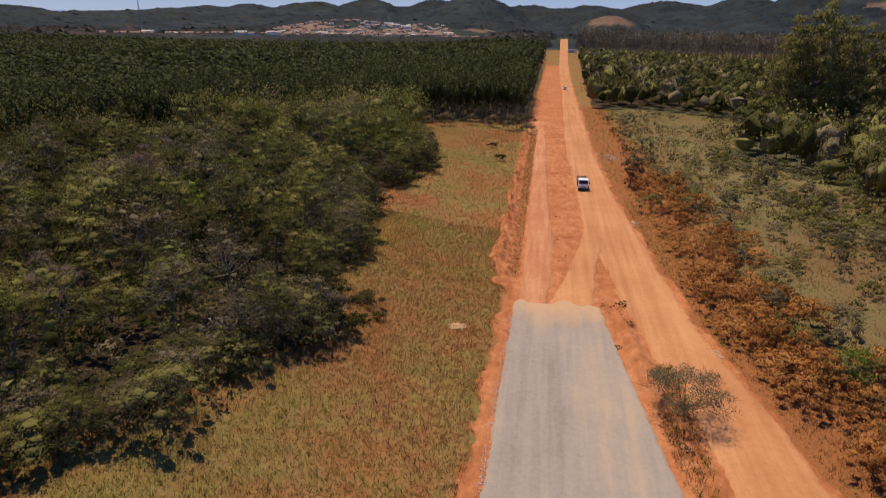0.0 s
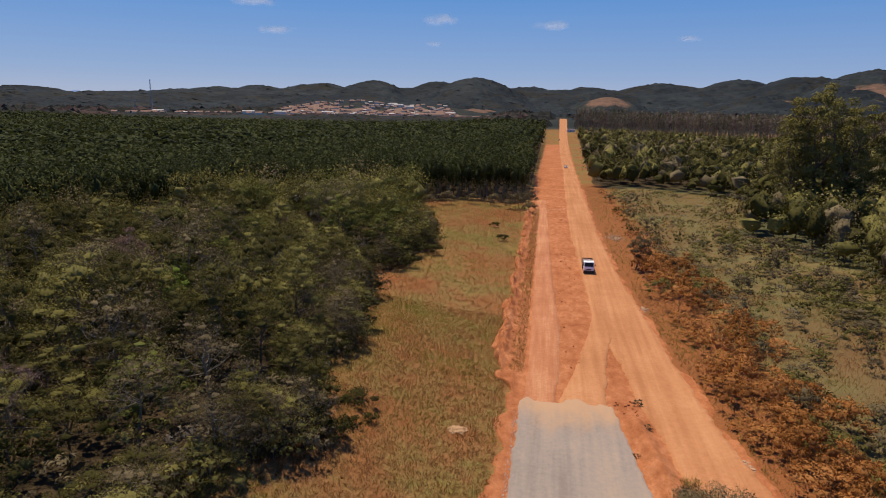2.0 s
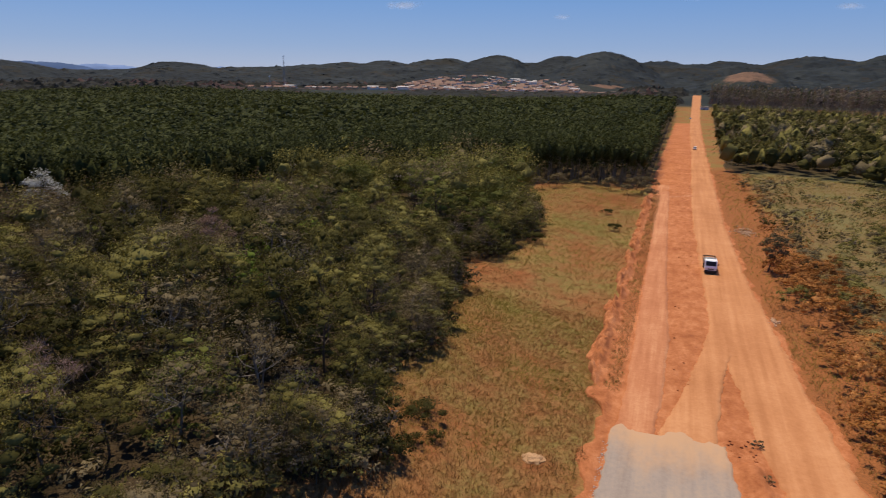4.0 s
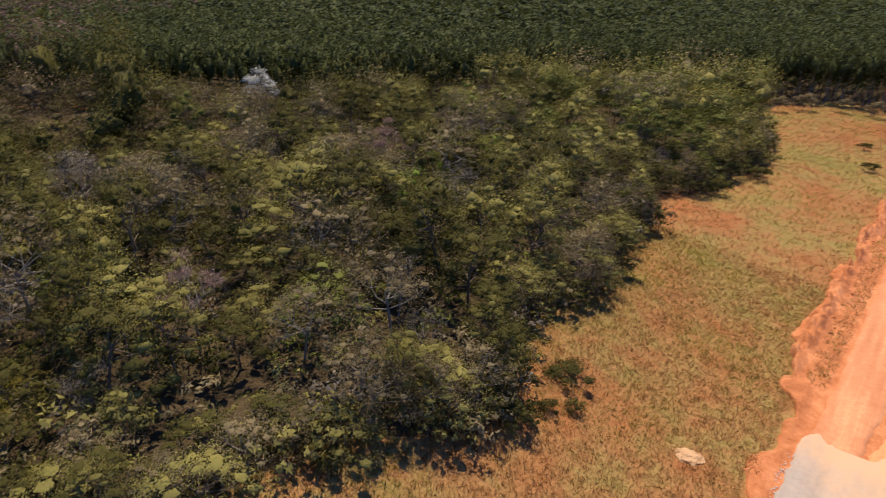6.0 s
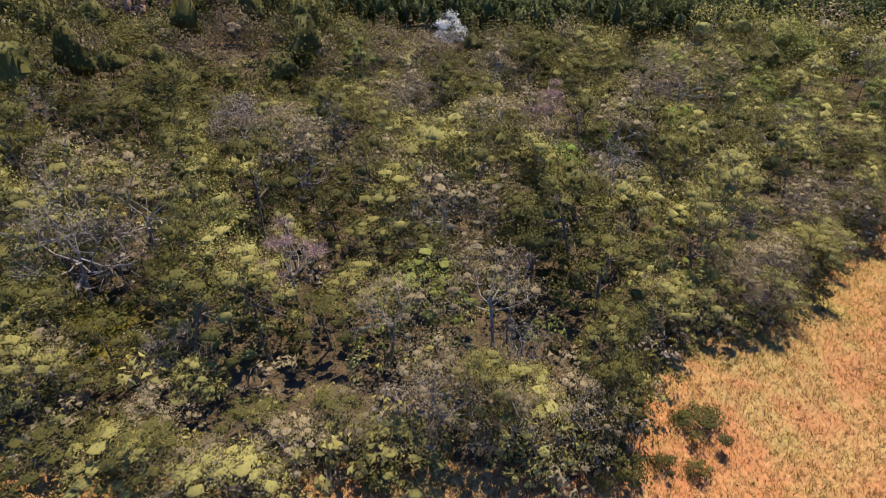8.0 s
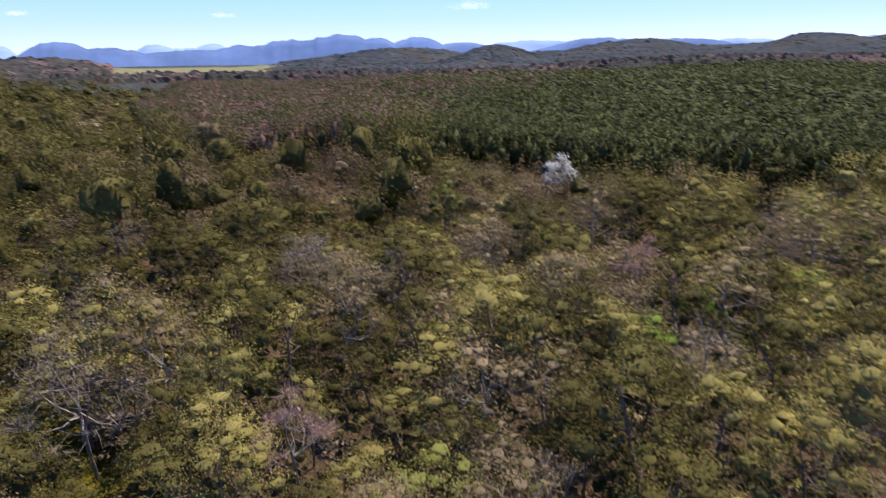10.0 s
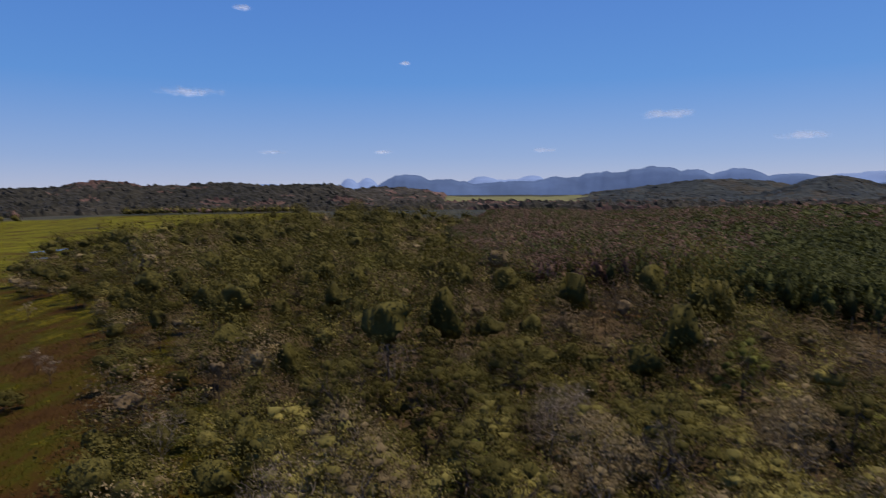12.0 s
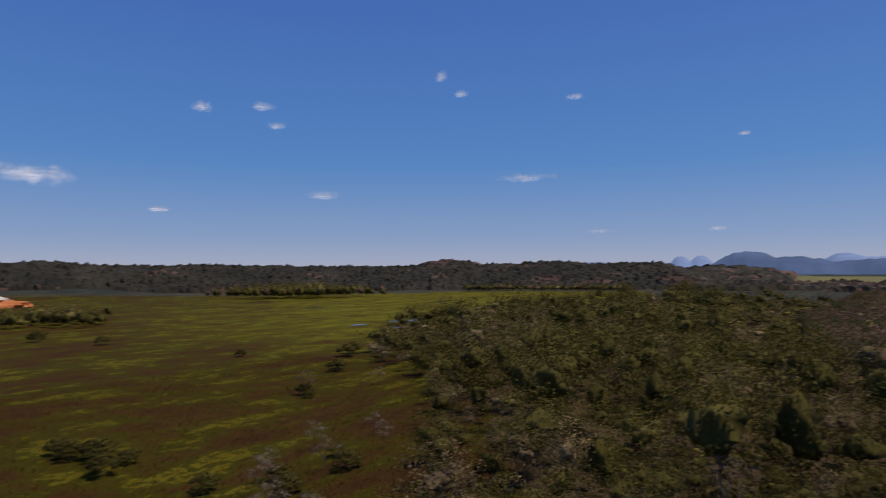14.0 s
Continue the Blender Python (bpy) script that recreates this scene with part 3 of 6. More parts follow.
def tree_arrays(seed, H, R, leaves=900, leaf=0.2, clumps=14, flat=0.5, low=0.5, twigs=0, limbs=7, trunk_r=0.14, dome=0.5, sides=5, up=0.8, core=0, solid=0.0):
    """Trunk with limbs, and a crown of leafy clumps at the limbs' ends; unit tree arrays."""
    r = np.random.default_rng(seed)
    wood, crown = Bits(), Bits()
    fork = H * low
    top = np.array([r.normal(0, 0.06 * H), r.normal(0, 0.06 * H), fork])
    limb(wood, (0, 0, -0.3), top, trunk_r, trunk_r * 0.7, r, sides, 5, 0.03)
    cents, rads = [], []
    for i in range(clumps):
        a = i * 2.4 + r.normal(0, 0.3)
        q = math.sqrt((i + 0.5) / clumps)
        rad = R * q * r.uniform(0.8, 1.08)
        z = H * (1 - dome * (0.06 + 0.62 * q * q)) * r.uniform(0.8, 1.04) - R * 0.12
        cents.append((top[0] + rad * math.cos(a), top[1] + rad * math.sin(a), max(z, H * 0.22)))
        rads.append(R * r.uniform(0.2, 0.44))
    for i in range(limbs):
        c = np.array(cents[(i * clumps) // limbs])
        base = top * (1 - r.uniform(0, 0.3) * (i > 1))
        pts = limb(wood, base, c, trunk_r * 0.48, trunk_r * 0.12, r, max(3, sides - 1), 4)
        for _ in range(2 if sides > 3 else 0):
            limb(wood, pts[2], np.array(cents[r.integers(clumps)]) * 0.5 + c * 0.5, trunk_r * 0.3, trunk_r * 0.08, r, 3, 3)
    if core:
        d = unit(r.normal(size=(core, 3))) * r.uniform(0.2, 1, (core, 1)) ** 0.5
        cards(crown, top * [1, 1, 0] + [0, 0, H * (0.98 - 0.34 * dome)] + d * [R * 0.62, R * 0.62, H * 0.2 * dome], max(leaf * 1.5, R * 0.13), r, 0.2, 1.5, 0.0, d * 2.0, unit(d + [0, 0, 0.3]))
    per = max(2, leaves // clumps)
    mid = np.array([top[0], top[1], H * (0.9 - 0.4 * dome)])
    for c, rr in zip(cents, rads):
        if solid:
            clump(crown, c, rr * solid, r, flat, unit(np.array(c) - mid))
        d = unit(r.normal(size=(per, 3)))
        d[:, 2] = np.where(d[:, 2] < -0.25, -d[:, 2], d[:, 2])
        rad = rr * (r.uniform(0.3, 1.25, (per, 1)) ** 0.6)
        cards(crown, np.array(c) + d * rad * [1, 1, flat], leaf, r, up * 0.4, 2.1, 0.0, d * 2.0, unit(d * 0.75 + unit(np.array(c) - mid) * 0.6 + [0, 0, 0.15]))
        if twigs:
            k = twigs // clumps
            d = unit(r.normal(size=(k, 3)) + [0, 0, 0.5])
            slivers(crown, np.array(c) + d * rr * r.uniform(0.1, 0.8, (k, 1)) * [1, 1, flat], d, min(1.0, rr * 0.75), 0.018, r)
    return wood.arrays(), crown.arrays()


def cone_arrays(seed, H, R, leaves=60, leaf=0.8, low=0.35, trunk_r=0.09, sides=3, core=0):
    """A slim plantation tree: a straight stem and a narrow tapering crown."""
    r = np.random.default_rng(seed)
    wood, crown = Bits(), Bits()
    if trunk_r:
        limb(wood, (0, 0, -0.2), (r.normal(0, 0.15), r.normal(0, 0.15), H * 0.93), trunk_r, 0.02, r, sides, 3, 0.005)
    if core:
        lv = [(H * low, R * 0.4), (H * (low + 0.2 * (1 - low)), R * 0.62), (H * (low + 0.62 * (1 - low)), R * 0.46), (H * 0.98, R * 0.12)]
        lumps(crown, lv if core > 1 else [(lv[1][0], R * 0.7), (H * 0.8, R * 0.5), (H * 0.96, R * 0.1)], 6 if core > 1 else 5, r, 0.35)
    u = r.uniform(0, 1, leaves)
    z = H * (low + (1 - low) * u)
    rad = R * (0.25 + 0.75 * (1 - u) ** 0.7) * np.sqrt(r.uniform(0.25, 1, leaves)) * sst(-0.1, 0.18, u)
    a = r.uniform(0, 2 * math.pi, leaves)
    p = np.stack([rad * np.cos(a), rad * np.sin(a), z], -1)
    side = unit(p * [1, 1, 0])
    cards(crown, p, leaf, r, 0.4, 1.6, 0.4, side * 1.2, unit(side * 0.8 + np.stack([u * 0, u * 0, 0.2 + 0.8 * u], -1)))
    return wood.arrays(), crown.arrays()


def dome_tree(seed, H, R, leaves, leaf, low=0.35, stem=0.13, lumpy=0.5, body=0.45, under=0.55):
    """A tree whose clumps have closed into one uneven dome of small leaves on a plain stem."""
    r = np.random.default_rng(seed)
    wood, crown = Bits(), Bits()
    if stem:
        limb(wood, (0, 0, -0.3), (r.normal(0, 0.2), r.normal(0, 0.2), H * 0.7), stem, stem * 0.5, r, 3, 3, 0.03)
    bumps = unit(r.normal(size=(12, 3)) + [0, 0, 0.6])
    cz, half = H * (1 + low) / 2, H * (1 - low) / 2

    def form(d):
        near = np.clip((d @ bumps.T - 0.80) / 0.15, 0, 1)
        return 0.66 + lumpy * near.max(1, keepdims=True) - 0.12 * (d[:, 2:3] < -0.2)

    def swell(d):
        # which way the surface of a lump faces
        return unit(sum((form(unit(d - q)) - form(unit(d + q))) * unit(q) for q in np.eye(3) * 0.12))

    def place(d, k):
        return d * form(d) * k * np.concatenate([np.full((len(d), 2), R), np.where(d[:, 2:3] < 0, under, 1.0) * half], 1) + [0, 0, cz]

    d, t = BALL if leaves > 200 else KNOB
    crown.add(place(d, body * r.uniform(0.75, 1.1, (len(d), 1))), None, t, unit(d + swell(d) * 0.8))
    d = unit(r.normal(size=(leaves, 3)) + [0, 0, 0.35])
    cards(crown, place(d, r.uniform(0.35, 1.4, (leaves, 1)) ** 0.5), leaf, r, 0.2, 1.8, 0.0, d * 1.5, unit(d + swell(d) * 0.8))
    return wood.arrays(), crown.arrays()


def tree_thing(name, arrays, bark, leafmat, label, category, group=""):
    """One tree: an Empty at its foot with the trunk and the crown as its parts."""
    base = new(name)
    for nm, a, m in (("trunk", arrays[0], bark), ("crown", arrays[1], leafmat)):
        if len(a[0]):
            ob = new(nm, quick_mesh(nm, *a, [m], smooth=True))
            ob.parent = base
    return tagged(base, label, category, group)


def set_at(ob, x, y, s=1.0, turn=0.0, sink=0.05, sz=None):
    ob.matrix_basis = Matrix.LocRotScale((x, y, gz1(x, y) - sink), Euler((0, 0, turn)), (s, s, sz or s))


def again(ob, x, y, s=1.0, turn=0.0, sz=None):
    m = Matrix.LocRotScale((x, y, gz1(x, y) - 0.05), Euler((0, 0, turn)), None)
    c = copy_thing(ob, m)
    c.scale = (s, s, sz or s)
    return c


class Wood:
    """A wood of many trees in one object: copies of tree arrays, each with its own leaf material."""

    def __init__(self, name, mats, label, category):
        self.name, self.mats, self.label, self.category = name, mats, label, category
        self.b, self.qm, self.tm, self.tone = Bits(), [], [], []

    def plant(self, arrays, mi, x, y, z, s, turn, sz=None):
        c, n = math.cos(turn), math.sin(turn)
        tone = math.sin(x * 12.9 + y * 78.2) * 0.5
        rot = np.array([[c, -n, 0], [n, c, 0], [0, 0, 1]])
        for k, (v, q, t) in enumerate(arrays):
            if len(v):
                self.b.add(np.concatenate([(v[:, :3] * [s, s, sz or s]) @ rot.T + [x, y, z], v[:, 3:] @ rot.T], 1), q, t)
                self.tone.append(np.full(len(v), tone))
                m = 0 if k == 0 else mi
                self.qm.append(np.full(len(q), m))
                self.tm.append(np.full(len(t), m))

    def finish(self):
        v, q, t = self.b.arrays()
        me = quick_mesh(self.name, v, q, t, self.mats, np.concatenate(self.qm), np.concatenate(self.tm), True)
        me.attributes.new("tone", "FLOAT", "POINT").data.foreach_set("value", np.concatenate(self.tone).astype(np.float32))
        return tagged(new(self.name, me), self.label, self.category, kind="stuff")


def scatter(poly, step, jitter, r, ok=None):
    """Points about step apart inside a polygon."""
    p = np.array(poly)
    xs = np.arange(p[:, 0].min(), p[:, 0].max(), step)
    ys = np.arange(p[:, 1].min(), p[:, 1].max(), step * 0.87)
    X, Y = np.meshgrid(xs, ys)
    X = X + (np.arange(len(ys)) % 2)[:, None] * step / 2
    X, Y = (X + r.uniform(-jitter, jitter, X.shape) * step).ravel(), (Y + r.uniform(-jitter, jitter, Y.shape) * step).ravel()
    m = inside(poly, X, Y)
    return np.stack([X[m], Y[m]], -1)

# ---- the forest beside the field ----
KINDS = {  # leaf material, bark, label, leaves, leaf size, twigs, flatness, depth of the crown
    "dark": (LEAF_DARK, BARK, "dark green broadleaf forest tree with deep crown", 2900, 0.12, 200, 0.9, 1.05),
    "olive": (LEAF_OLIVE, BARK, "olive green forest tree with layered spreading crown", 2800, 0.115, 320, 0.8, 0.95),
    "grey": (TWIG, BARK_PALE, "nearly leafless grey-brown forest tree with twiggy crown", 360, 0.13, 1150, 0.7, 0.8),
    "brown": (LEAF_BROWN, BARK_PALE, "forest tree with thin dry brown foliage", 1900, 0.115, 520, 0.75, 0.85),
    "dry": (LEAF_DRY, BARK_PALE, "forest tree with dull grey-brown dry-season crown", 1900, 0.115, 520, 0.75, 0.85),
    "yellow": (LEAF_YELLOW, BARK, "yellow-green leafy forest tree", 2200, 0.125, 60, 0.8, 1.0),
    "bright": (LEAF_BRIGHT, BARK, "bright green young forest tree", 1100, 0.18, 0, 0.85, 1.1),
}
SHARE = [("dark", 0.22), ("olive", 0.40), ("grey", 0.12), ("brown", 0.17), ("yellow", 0.085), ("bright", 0.005)]


def pick(r, x, y):
    """A kind of tree; kinds gather in loose groups, and the western wood is drier and darker."""
    u = (r.uniform() + 0.35 * float(wave(x, y, 17, 3))) % 1.0
    if swamp_side(x, y) < 70 and r.uniform() < 0.3:
        return "dark"
    if x < -66 and y < 90 and r.uniform() < 0.85:
        if float(wave(x, y, 13, 5)) + r.normal(0, 0.3) > 0.12:
            return "dark"
        return ("dry", "dry", "brown", "dark", "dry")[r.integers(5)]
    if x > -58 and y < 80 and r.uniform() < 0.22:
        return ("brown", "olive")[r.integers(2)]
    if x > -68 and y > 104 and r.uniform() < 0.36:
        return "yellow"
    for k, p in SHARE:
        u -= p
        if u < 0:
            return "dark" if k == "yellow" and y < 95 and r.uniform() < 0.7 else k
    return "dark"


def forest():
    r = np.random.default_rng(21)
    near = {}
    for k, (lm, bk, label, n, ls, tw, fl, dp) in KINDS.items():
        near[k] = [tree_thing("forest_tree", tree_arrays(i * 13 + len(k), 10.5, 4.0, n, ls, 22, fl, 0.42 + 0.06 * i, tw, 8, 0.14, dp, 5, 0.8, 0, {"grey": 0, "brown": 0.3, "dry": 0.3}.get(k, 0.46)), bk, lm, label, "tree", "trees of the forest") for i in range(3)]
    mats = [BARK, LEAF_DARK, LEAF_OLIVE, TWIG, LEAF_BROWN, LEAF_YELLOW, LEAF_BRIGHT, LEAF_DRY]
    index = {"dark": 1, "olive": 2, "grey": 3, "brown": 4, "yellow": 5, "bright": 6, "dry": 7}
    mid = {k: [dome_tree(90 + i * 7 + len(k), 10.5, 4.1, 1150, 0.195, (0.05 if k == "dark" else 0.3) + 0.1 * (i % 3), 0.13, 0.55, 0.35 if k in ("brown", "dry") else 0.45, 0.9) for i in range(5)] for k, v in KINDS.items()}
    mid["grey"] = [tree_arrays(96 + i, 10.5, 3.6, 160, 0.2, 9, 0.7, 0.5, 200, 2, 0.13, 0.8, 3) for i in range(5)]
    back = [dome_tree(120 + i, 10.5, 4.2, 520, 0.27, 0.15 + 0.05 * i, 0.13, 0.55, 0.45, 0.9) for i in range(6)]
    last = [dome_tree(130 + i, 10.5, 4.4, 220, 0.38, 0.2, 0, 0.55, 0.48) for i in range(5)]
    wood = Wood("woodland", mats, "mixed dry-season woodland of green and brown trees", "woodland")
    low = Wood("undergrowth", mats, "tangled olive undergrowth beneath the forest trees", "undergrowth")
    count, used = 0, set()
    pts = scatter(FOREST, 5.8, 0.45, r)
    pts = pts[(pts[:, 0] < -90) | inside(FOREST, pts[:, 0] + 3.2, pts[:, 1] - 0.5)]
    pts = pts[np.argsort(np.hypot(pts[:, 0] + 5, pts[:, 1] - 30))]
    line = FOREST[:17]
    for (x0, y0), (x1, y1) in zip(line, line[1:]):
        L = math.hypot(x1 - x0, y1 - y0)
        for s in np.arange(0, L, 3.0):
            x, y = x0 + (x1 - x0) * s / L - (r.uniform(2.0, 4.2) if y0 > 30 else r.uniform(0.4, 2.6)), y0 + (y1 - y0) * s / L + r.uniform(-0.5, 0.5)
            if math.hypot(x + 15.5, y - 50.4) < 3.4:
                continue
            v = near[("dark", "olive", "brown")[r.choice(3, p=[0.3, 0.45, 0.25])]][r.integers(3)]
            w, h, t = r.uniform(0.5, 0.85), r.uniform(0.42, 0.8) * (1.0 if y0 > 30 else 0.72), r.uniform(0, 6.28)
            if v in used:
                again(v, x, y, w, t, h)
            else:
                used.add(v)
                set_at(v, x, y, w, t, 0.05, h)
    fill = [(-36, 17), (-40, 21), (-33, 21), (-38.5, 13), (-44, 17), (-42, 11), (-32, 15), (-47, 23), (-35, 10.5), (-29, 18), (-50, 16)]
    pts = np.concatenate([pts[:60], np.array(fill), pts[60:]])
    for x, y in pts:
        if any((x - a) ** 2 + (y - b) ** 2 < c * c for a, b, c in GAPS):
            continue
        k = pick(r, x, y)
        dist = math.hypot(x + 5, y - 30)
        if dist > 190 and k in ("grey", "yellow") and r.uniform() < 0.65:
            k = ("dark", "dry")[r.integers(2)]
        if dist > 135 and k == "grey":
            k = "brown"
        edge = min(1.0, 0.68 + 0.32 * float(sst(0, 14, -x - np.interp(y, [12, 41, 64, 90, 140], [27, 13, 15.5, 20, 20]))))
        h = (0.58 + 0.78 * r.uniform() ** 1.4 + 0.14 * float(wave(x, y, 11, 6))) * (edge if y < 150 else 1.0)
        if swamp_side(x, y) < 30:
            h *= 0.72
        w = (0.35 + 0.62 * h) * r.uniform(0.8, 1.25)
        if x < -85:
            # taller crowns stand clear of lower ones
            up = r.uniform() < (0.4 if k == "dark" else 0.07)
            w, h = (w * 1.15, h * 1.25) if up else (w * 0.8, h * 0.72)
            if up and r.uniform() < 0.65:
                k = "dark"
            if float(behind_front(x, y)) > -26:
                h *= 0.72
        if count < 290 and x > -82 and 8 < y < 125:
            v = near[k][r.integers(3)]
            t = r.uniform(0, 6.28)
            if v in used:
                again(v, x, y, w, t, h)
            else:
                used.add(v)
                set_at(v, x, y, w, t, 0.05, h)
            count += 1
        else:
            if dist > 260 and r.uniform() < 0.35:
                continue
            big = 1.0 if dist < 260 else 1.2
            v = mid[k][r.integers(5)] if dist < 135 else (back if dist < 250 else last)[r.integers(5)]
            wood.plant(v, index[k], x, y, gz1(x, y) - 0.1, w * big, r.uniform(0, 6.28), h * 1.05)
    for k in near:
        for v in near[k]:
            if v not in used:
                set_at(v, -60 + 7 * len(used) % 30, 60 + 3 * (len(used) % 10), 0.9, 1.0)
                used.add(v)
    wood.finish()
    bush = [tree_arrays(300 + i, 2.4, 1.7, 130, 0.2, 6, 0.7, 0.3, 18, 1, 0.04, 0.5, 3) for i in range(4)]
    thin = [tree_arrays(310 + i, 3.2, 2.2, 80, 0.33, 6, 0.8, 0.3, 0, 0, 0.04, 0.8, 3) for i in range(4)]
    for x, y in scatter(FOREST, 4.4, 0.45, r):
        if math.hypot(x + 5, y - 30) < 105 and not inside(EDGE, np.array([x]), np.array([y]))[0]:
            low.plant(thin[r.integers(4)], index[("olive", "dark", "brown")[r.choice(3, p=[0.25, 0.70, 0.05])]], x, y, gz1(x, y) - 0.1, r.uniform(0.8, 1.5), r.uniform(0, 6.28))
    for x, y in scatter(EDGE, 3.6, 0.45, r):
        if math.hypot(x + 5, y - 30) < 95:
            k = ("olive", "dark", "brown", "yellow", "grey")[r.choice(5, p=[0.35, 0.25, 0.2, 0.1, 0.1])]
            low.plant(bush[r.integers(4)], index[k], x, y, gz1(x, y) - 0.1, r.uniform(0.7, 1.6), r.uniform(0, 6.28))
    for (x0, y0), (x1, y1) in zip(line, line[1:]):
        L = math.hypot(x1 - x0, y1 - y0)
        for q in np.arange(0, L, 0.8):
            x, y = x0 + (x1 - x0) * q / L - r.uniform(0.6, 4.0), y0 + (y1 - y0) * q / L + r.uniform(-0.5, 0.5)
            low.plant(bush[r.integers(4)], index[("olive", "dark", "brown")[r.choice(3, p=[0.4, 0.35, 0.25])]], x, y, gz1(x, y) - 0.15, r.uniform(0.6, 1.25), r.uniform(0, 6.28))
    low.finish()


EDGE = FOREST[:19] + [(-75, 178), (-62, 110), (-50, 70), (-48, 40), (-60, 10), (-110, -10), (-150, -70), (-190, -110)] + FOREST[-7:]
GAPS = [(-36, 30, 1.5), (-48.5, 58.5, 3), (-33.7, 61.6, 2.5), (-58, 37.7, 3), (-51.7, 67.3, 3), (-45.5, 69.8, 2.5), (-49.5, 139, 5), (-113.6, 93, 5.0), (-109, 88, 4), (-84, 16, 2.5), (-103, 10.5, 3)]


def marked_trees():
    """The trees that stand out from the forest."""
    bare = tree_arrays(401, 10, 3.2, 60, 0.14, 12, 0.6, 0.42, 420, 9, 0.13, 0.45, 6)
    umbrella = tree_arrays(402, 11, 4.2, 2000, 0.17, 22, 0.4, 0.5, 700, 9, 0.14, 0.35, 6)
    a = tree_thing("bare_tree", bare, BARK_PALE, TWIG, "bare pale-limbed tree standing above the forest", "tree", "bare trees of the forest")
    set_at(a, -33.7, 61.6, 1.1, 0.4)
    for x, y, s, t in ((-84, 16, 0.95, 2.0), (-26.4, 43.8, 0.75, 4.0), (-20.2, 40.5, 0.62, 1.1), (-58.5, 96, 0.9, 3.0), (-31.8, 74.7, 0.9, 5.2), (-90, 24, 0.7, 0.2), (-64, -4, 0.8, 2.6), (-76, -14, 0.7, 5.6)):
        again(a, x, y, s, t)
    u = tree_thing("umbrella_tree", umbrella, BARK_PALE, LEAF_BROWN, "tall pale-trunked tree with thin flat brownish crown", "tree", "umbrella trees of the forest")
    set_at(u, -48.5, 58.5, 1.08, 0.0)
    again(u, -58, 37.7, 1.0, 2.1)
    again(u, -43, 61, 0.9, 4.1)
    p = tree_thing("pink_tree", tree_arrays(403, 11, 3.4, 1400, 0.15, 18, 0.6, 0.5, 800, 8, 0.13, 0.6), BARK_PALE, LEAF_PINK, "tree with dusty pink flowering crown", "tree")
    set_at(p, -51.7, 67.3, 1.12)
    g = tree_thing("pink_grey_tree", tree_arrays(404, 9.5, 3.0, 160, 0.14, 13, 0.45, 0.55, 1300, 8, 0.13), BARK_PALE, LEAF_PINK, "leafless tree with pinkish grey twig crown", "tree")
    set_at(g, -36.2, 30.4, 0.98)
    b = tree_thing("bright_tree", tree_arrays(405, 8, 1.9, 1200, 0.2, 9, 0.9, 0.4, 0, 5, 0.1), BARK, LEAF_BRIGHT, "slim tree with bright lime green foliage", "tree")
    set_at(b, -45.5, 69.8, 1.0)
    y = tree_thing("yellow_green_tree", tree_arrays(406, 13, 4.6, 2600, 0.22, 18, 0.75, 0.35, 0, 8, 0.2, 0.7), BARK, LEAF_YELLOW, "large rounded yellow-green tree before the plantation", "tree", "yellow-green trees before the plantation")
    set_at(y, -49.5, 139, 1.05)
    again(y, -42, 133, 0.7, 2.0)
    again(y, -60, 120, 0.6, 3.0)
    d = tree_thing("round_tree", dome_tree(408, 21, 9.5, 5200, 0.4, 0.1, 0.4, 0.55, 0.3, 0.8), BARK, LEAF_DARK, "large dark round-crowned tree above the forest", "tree", "large round trees of the far forest")
    set_at(d, -535, -112, 1.0)
    again(d, -552, -165, 0.9, 2.0)
    again(d, -480, -150, 0.6, 4.0)
    again(d, -300, -60, 0.55, 1.0)
    s = tree_thing("silver_tree", tree_arrays(407, 12, 5.2, 4200, 0.2, 30, 0.55, 0.5, 0, 8, 0.16, 0.75), BARK_PALE, LEAF_SILVER, "tree with silvery white crown at the plantation's edge", "tree")
    set_at(s, -113.6, 93, 0.82, 0.0, 0.05, 0.9)


# ---- the eucalyptus plantation and the wood behind it ----


def behind_front(x, y):
    return y - np.interp(-x, [-FRONT[0][0]] + [-p[0] for p in FRONT[1:]], [p[1] for p in FRONT])


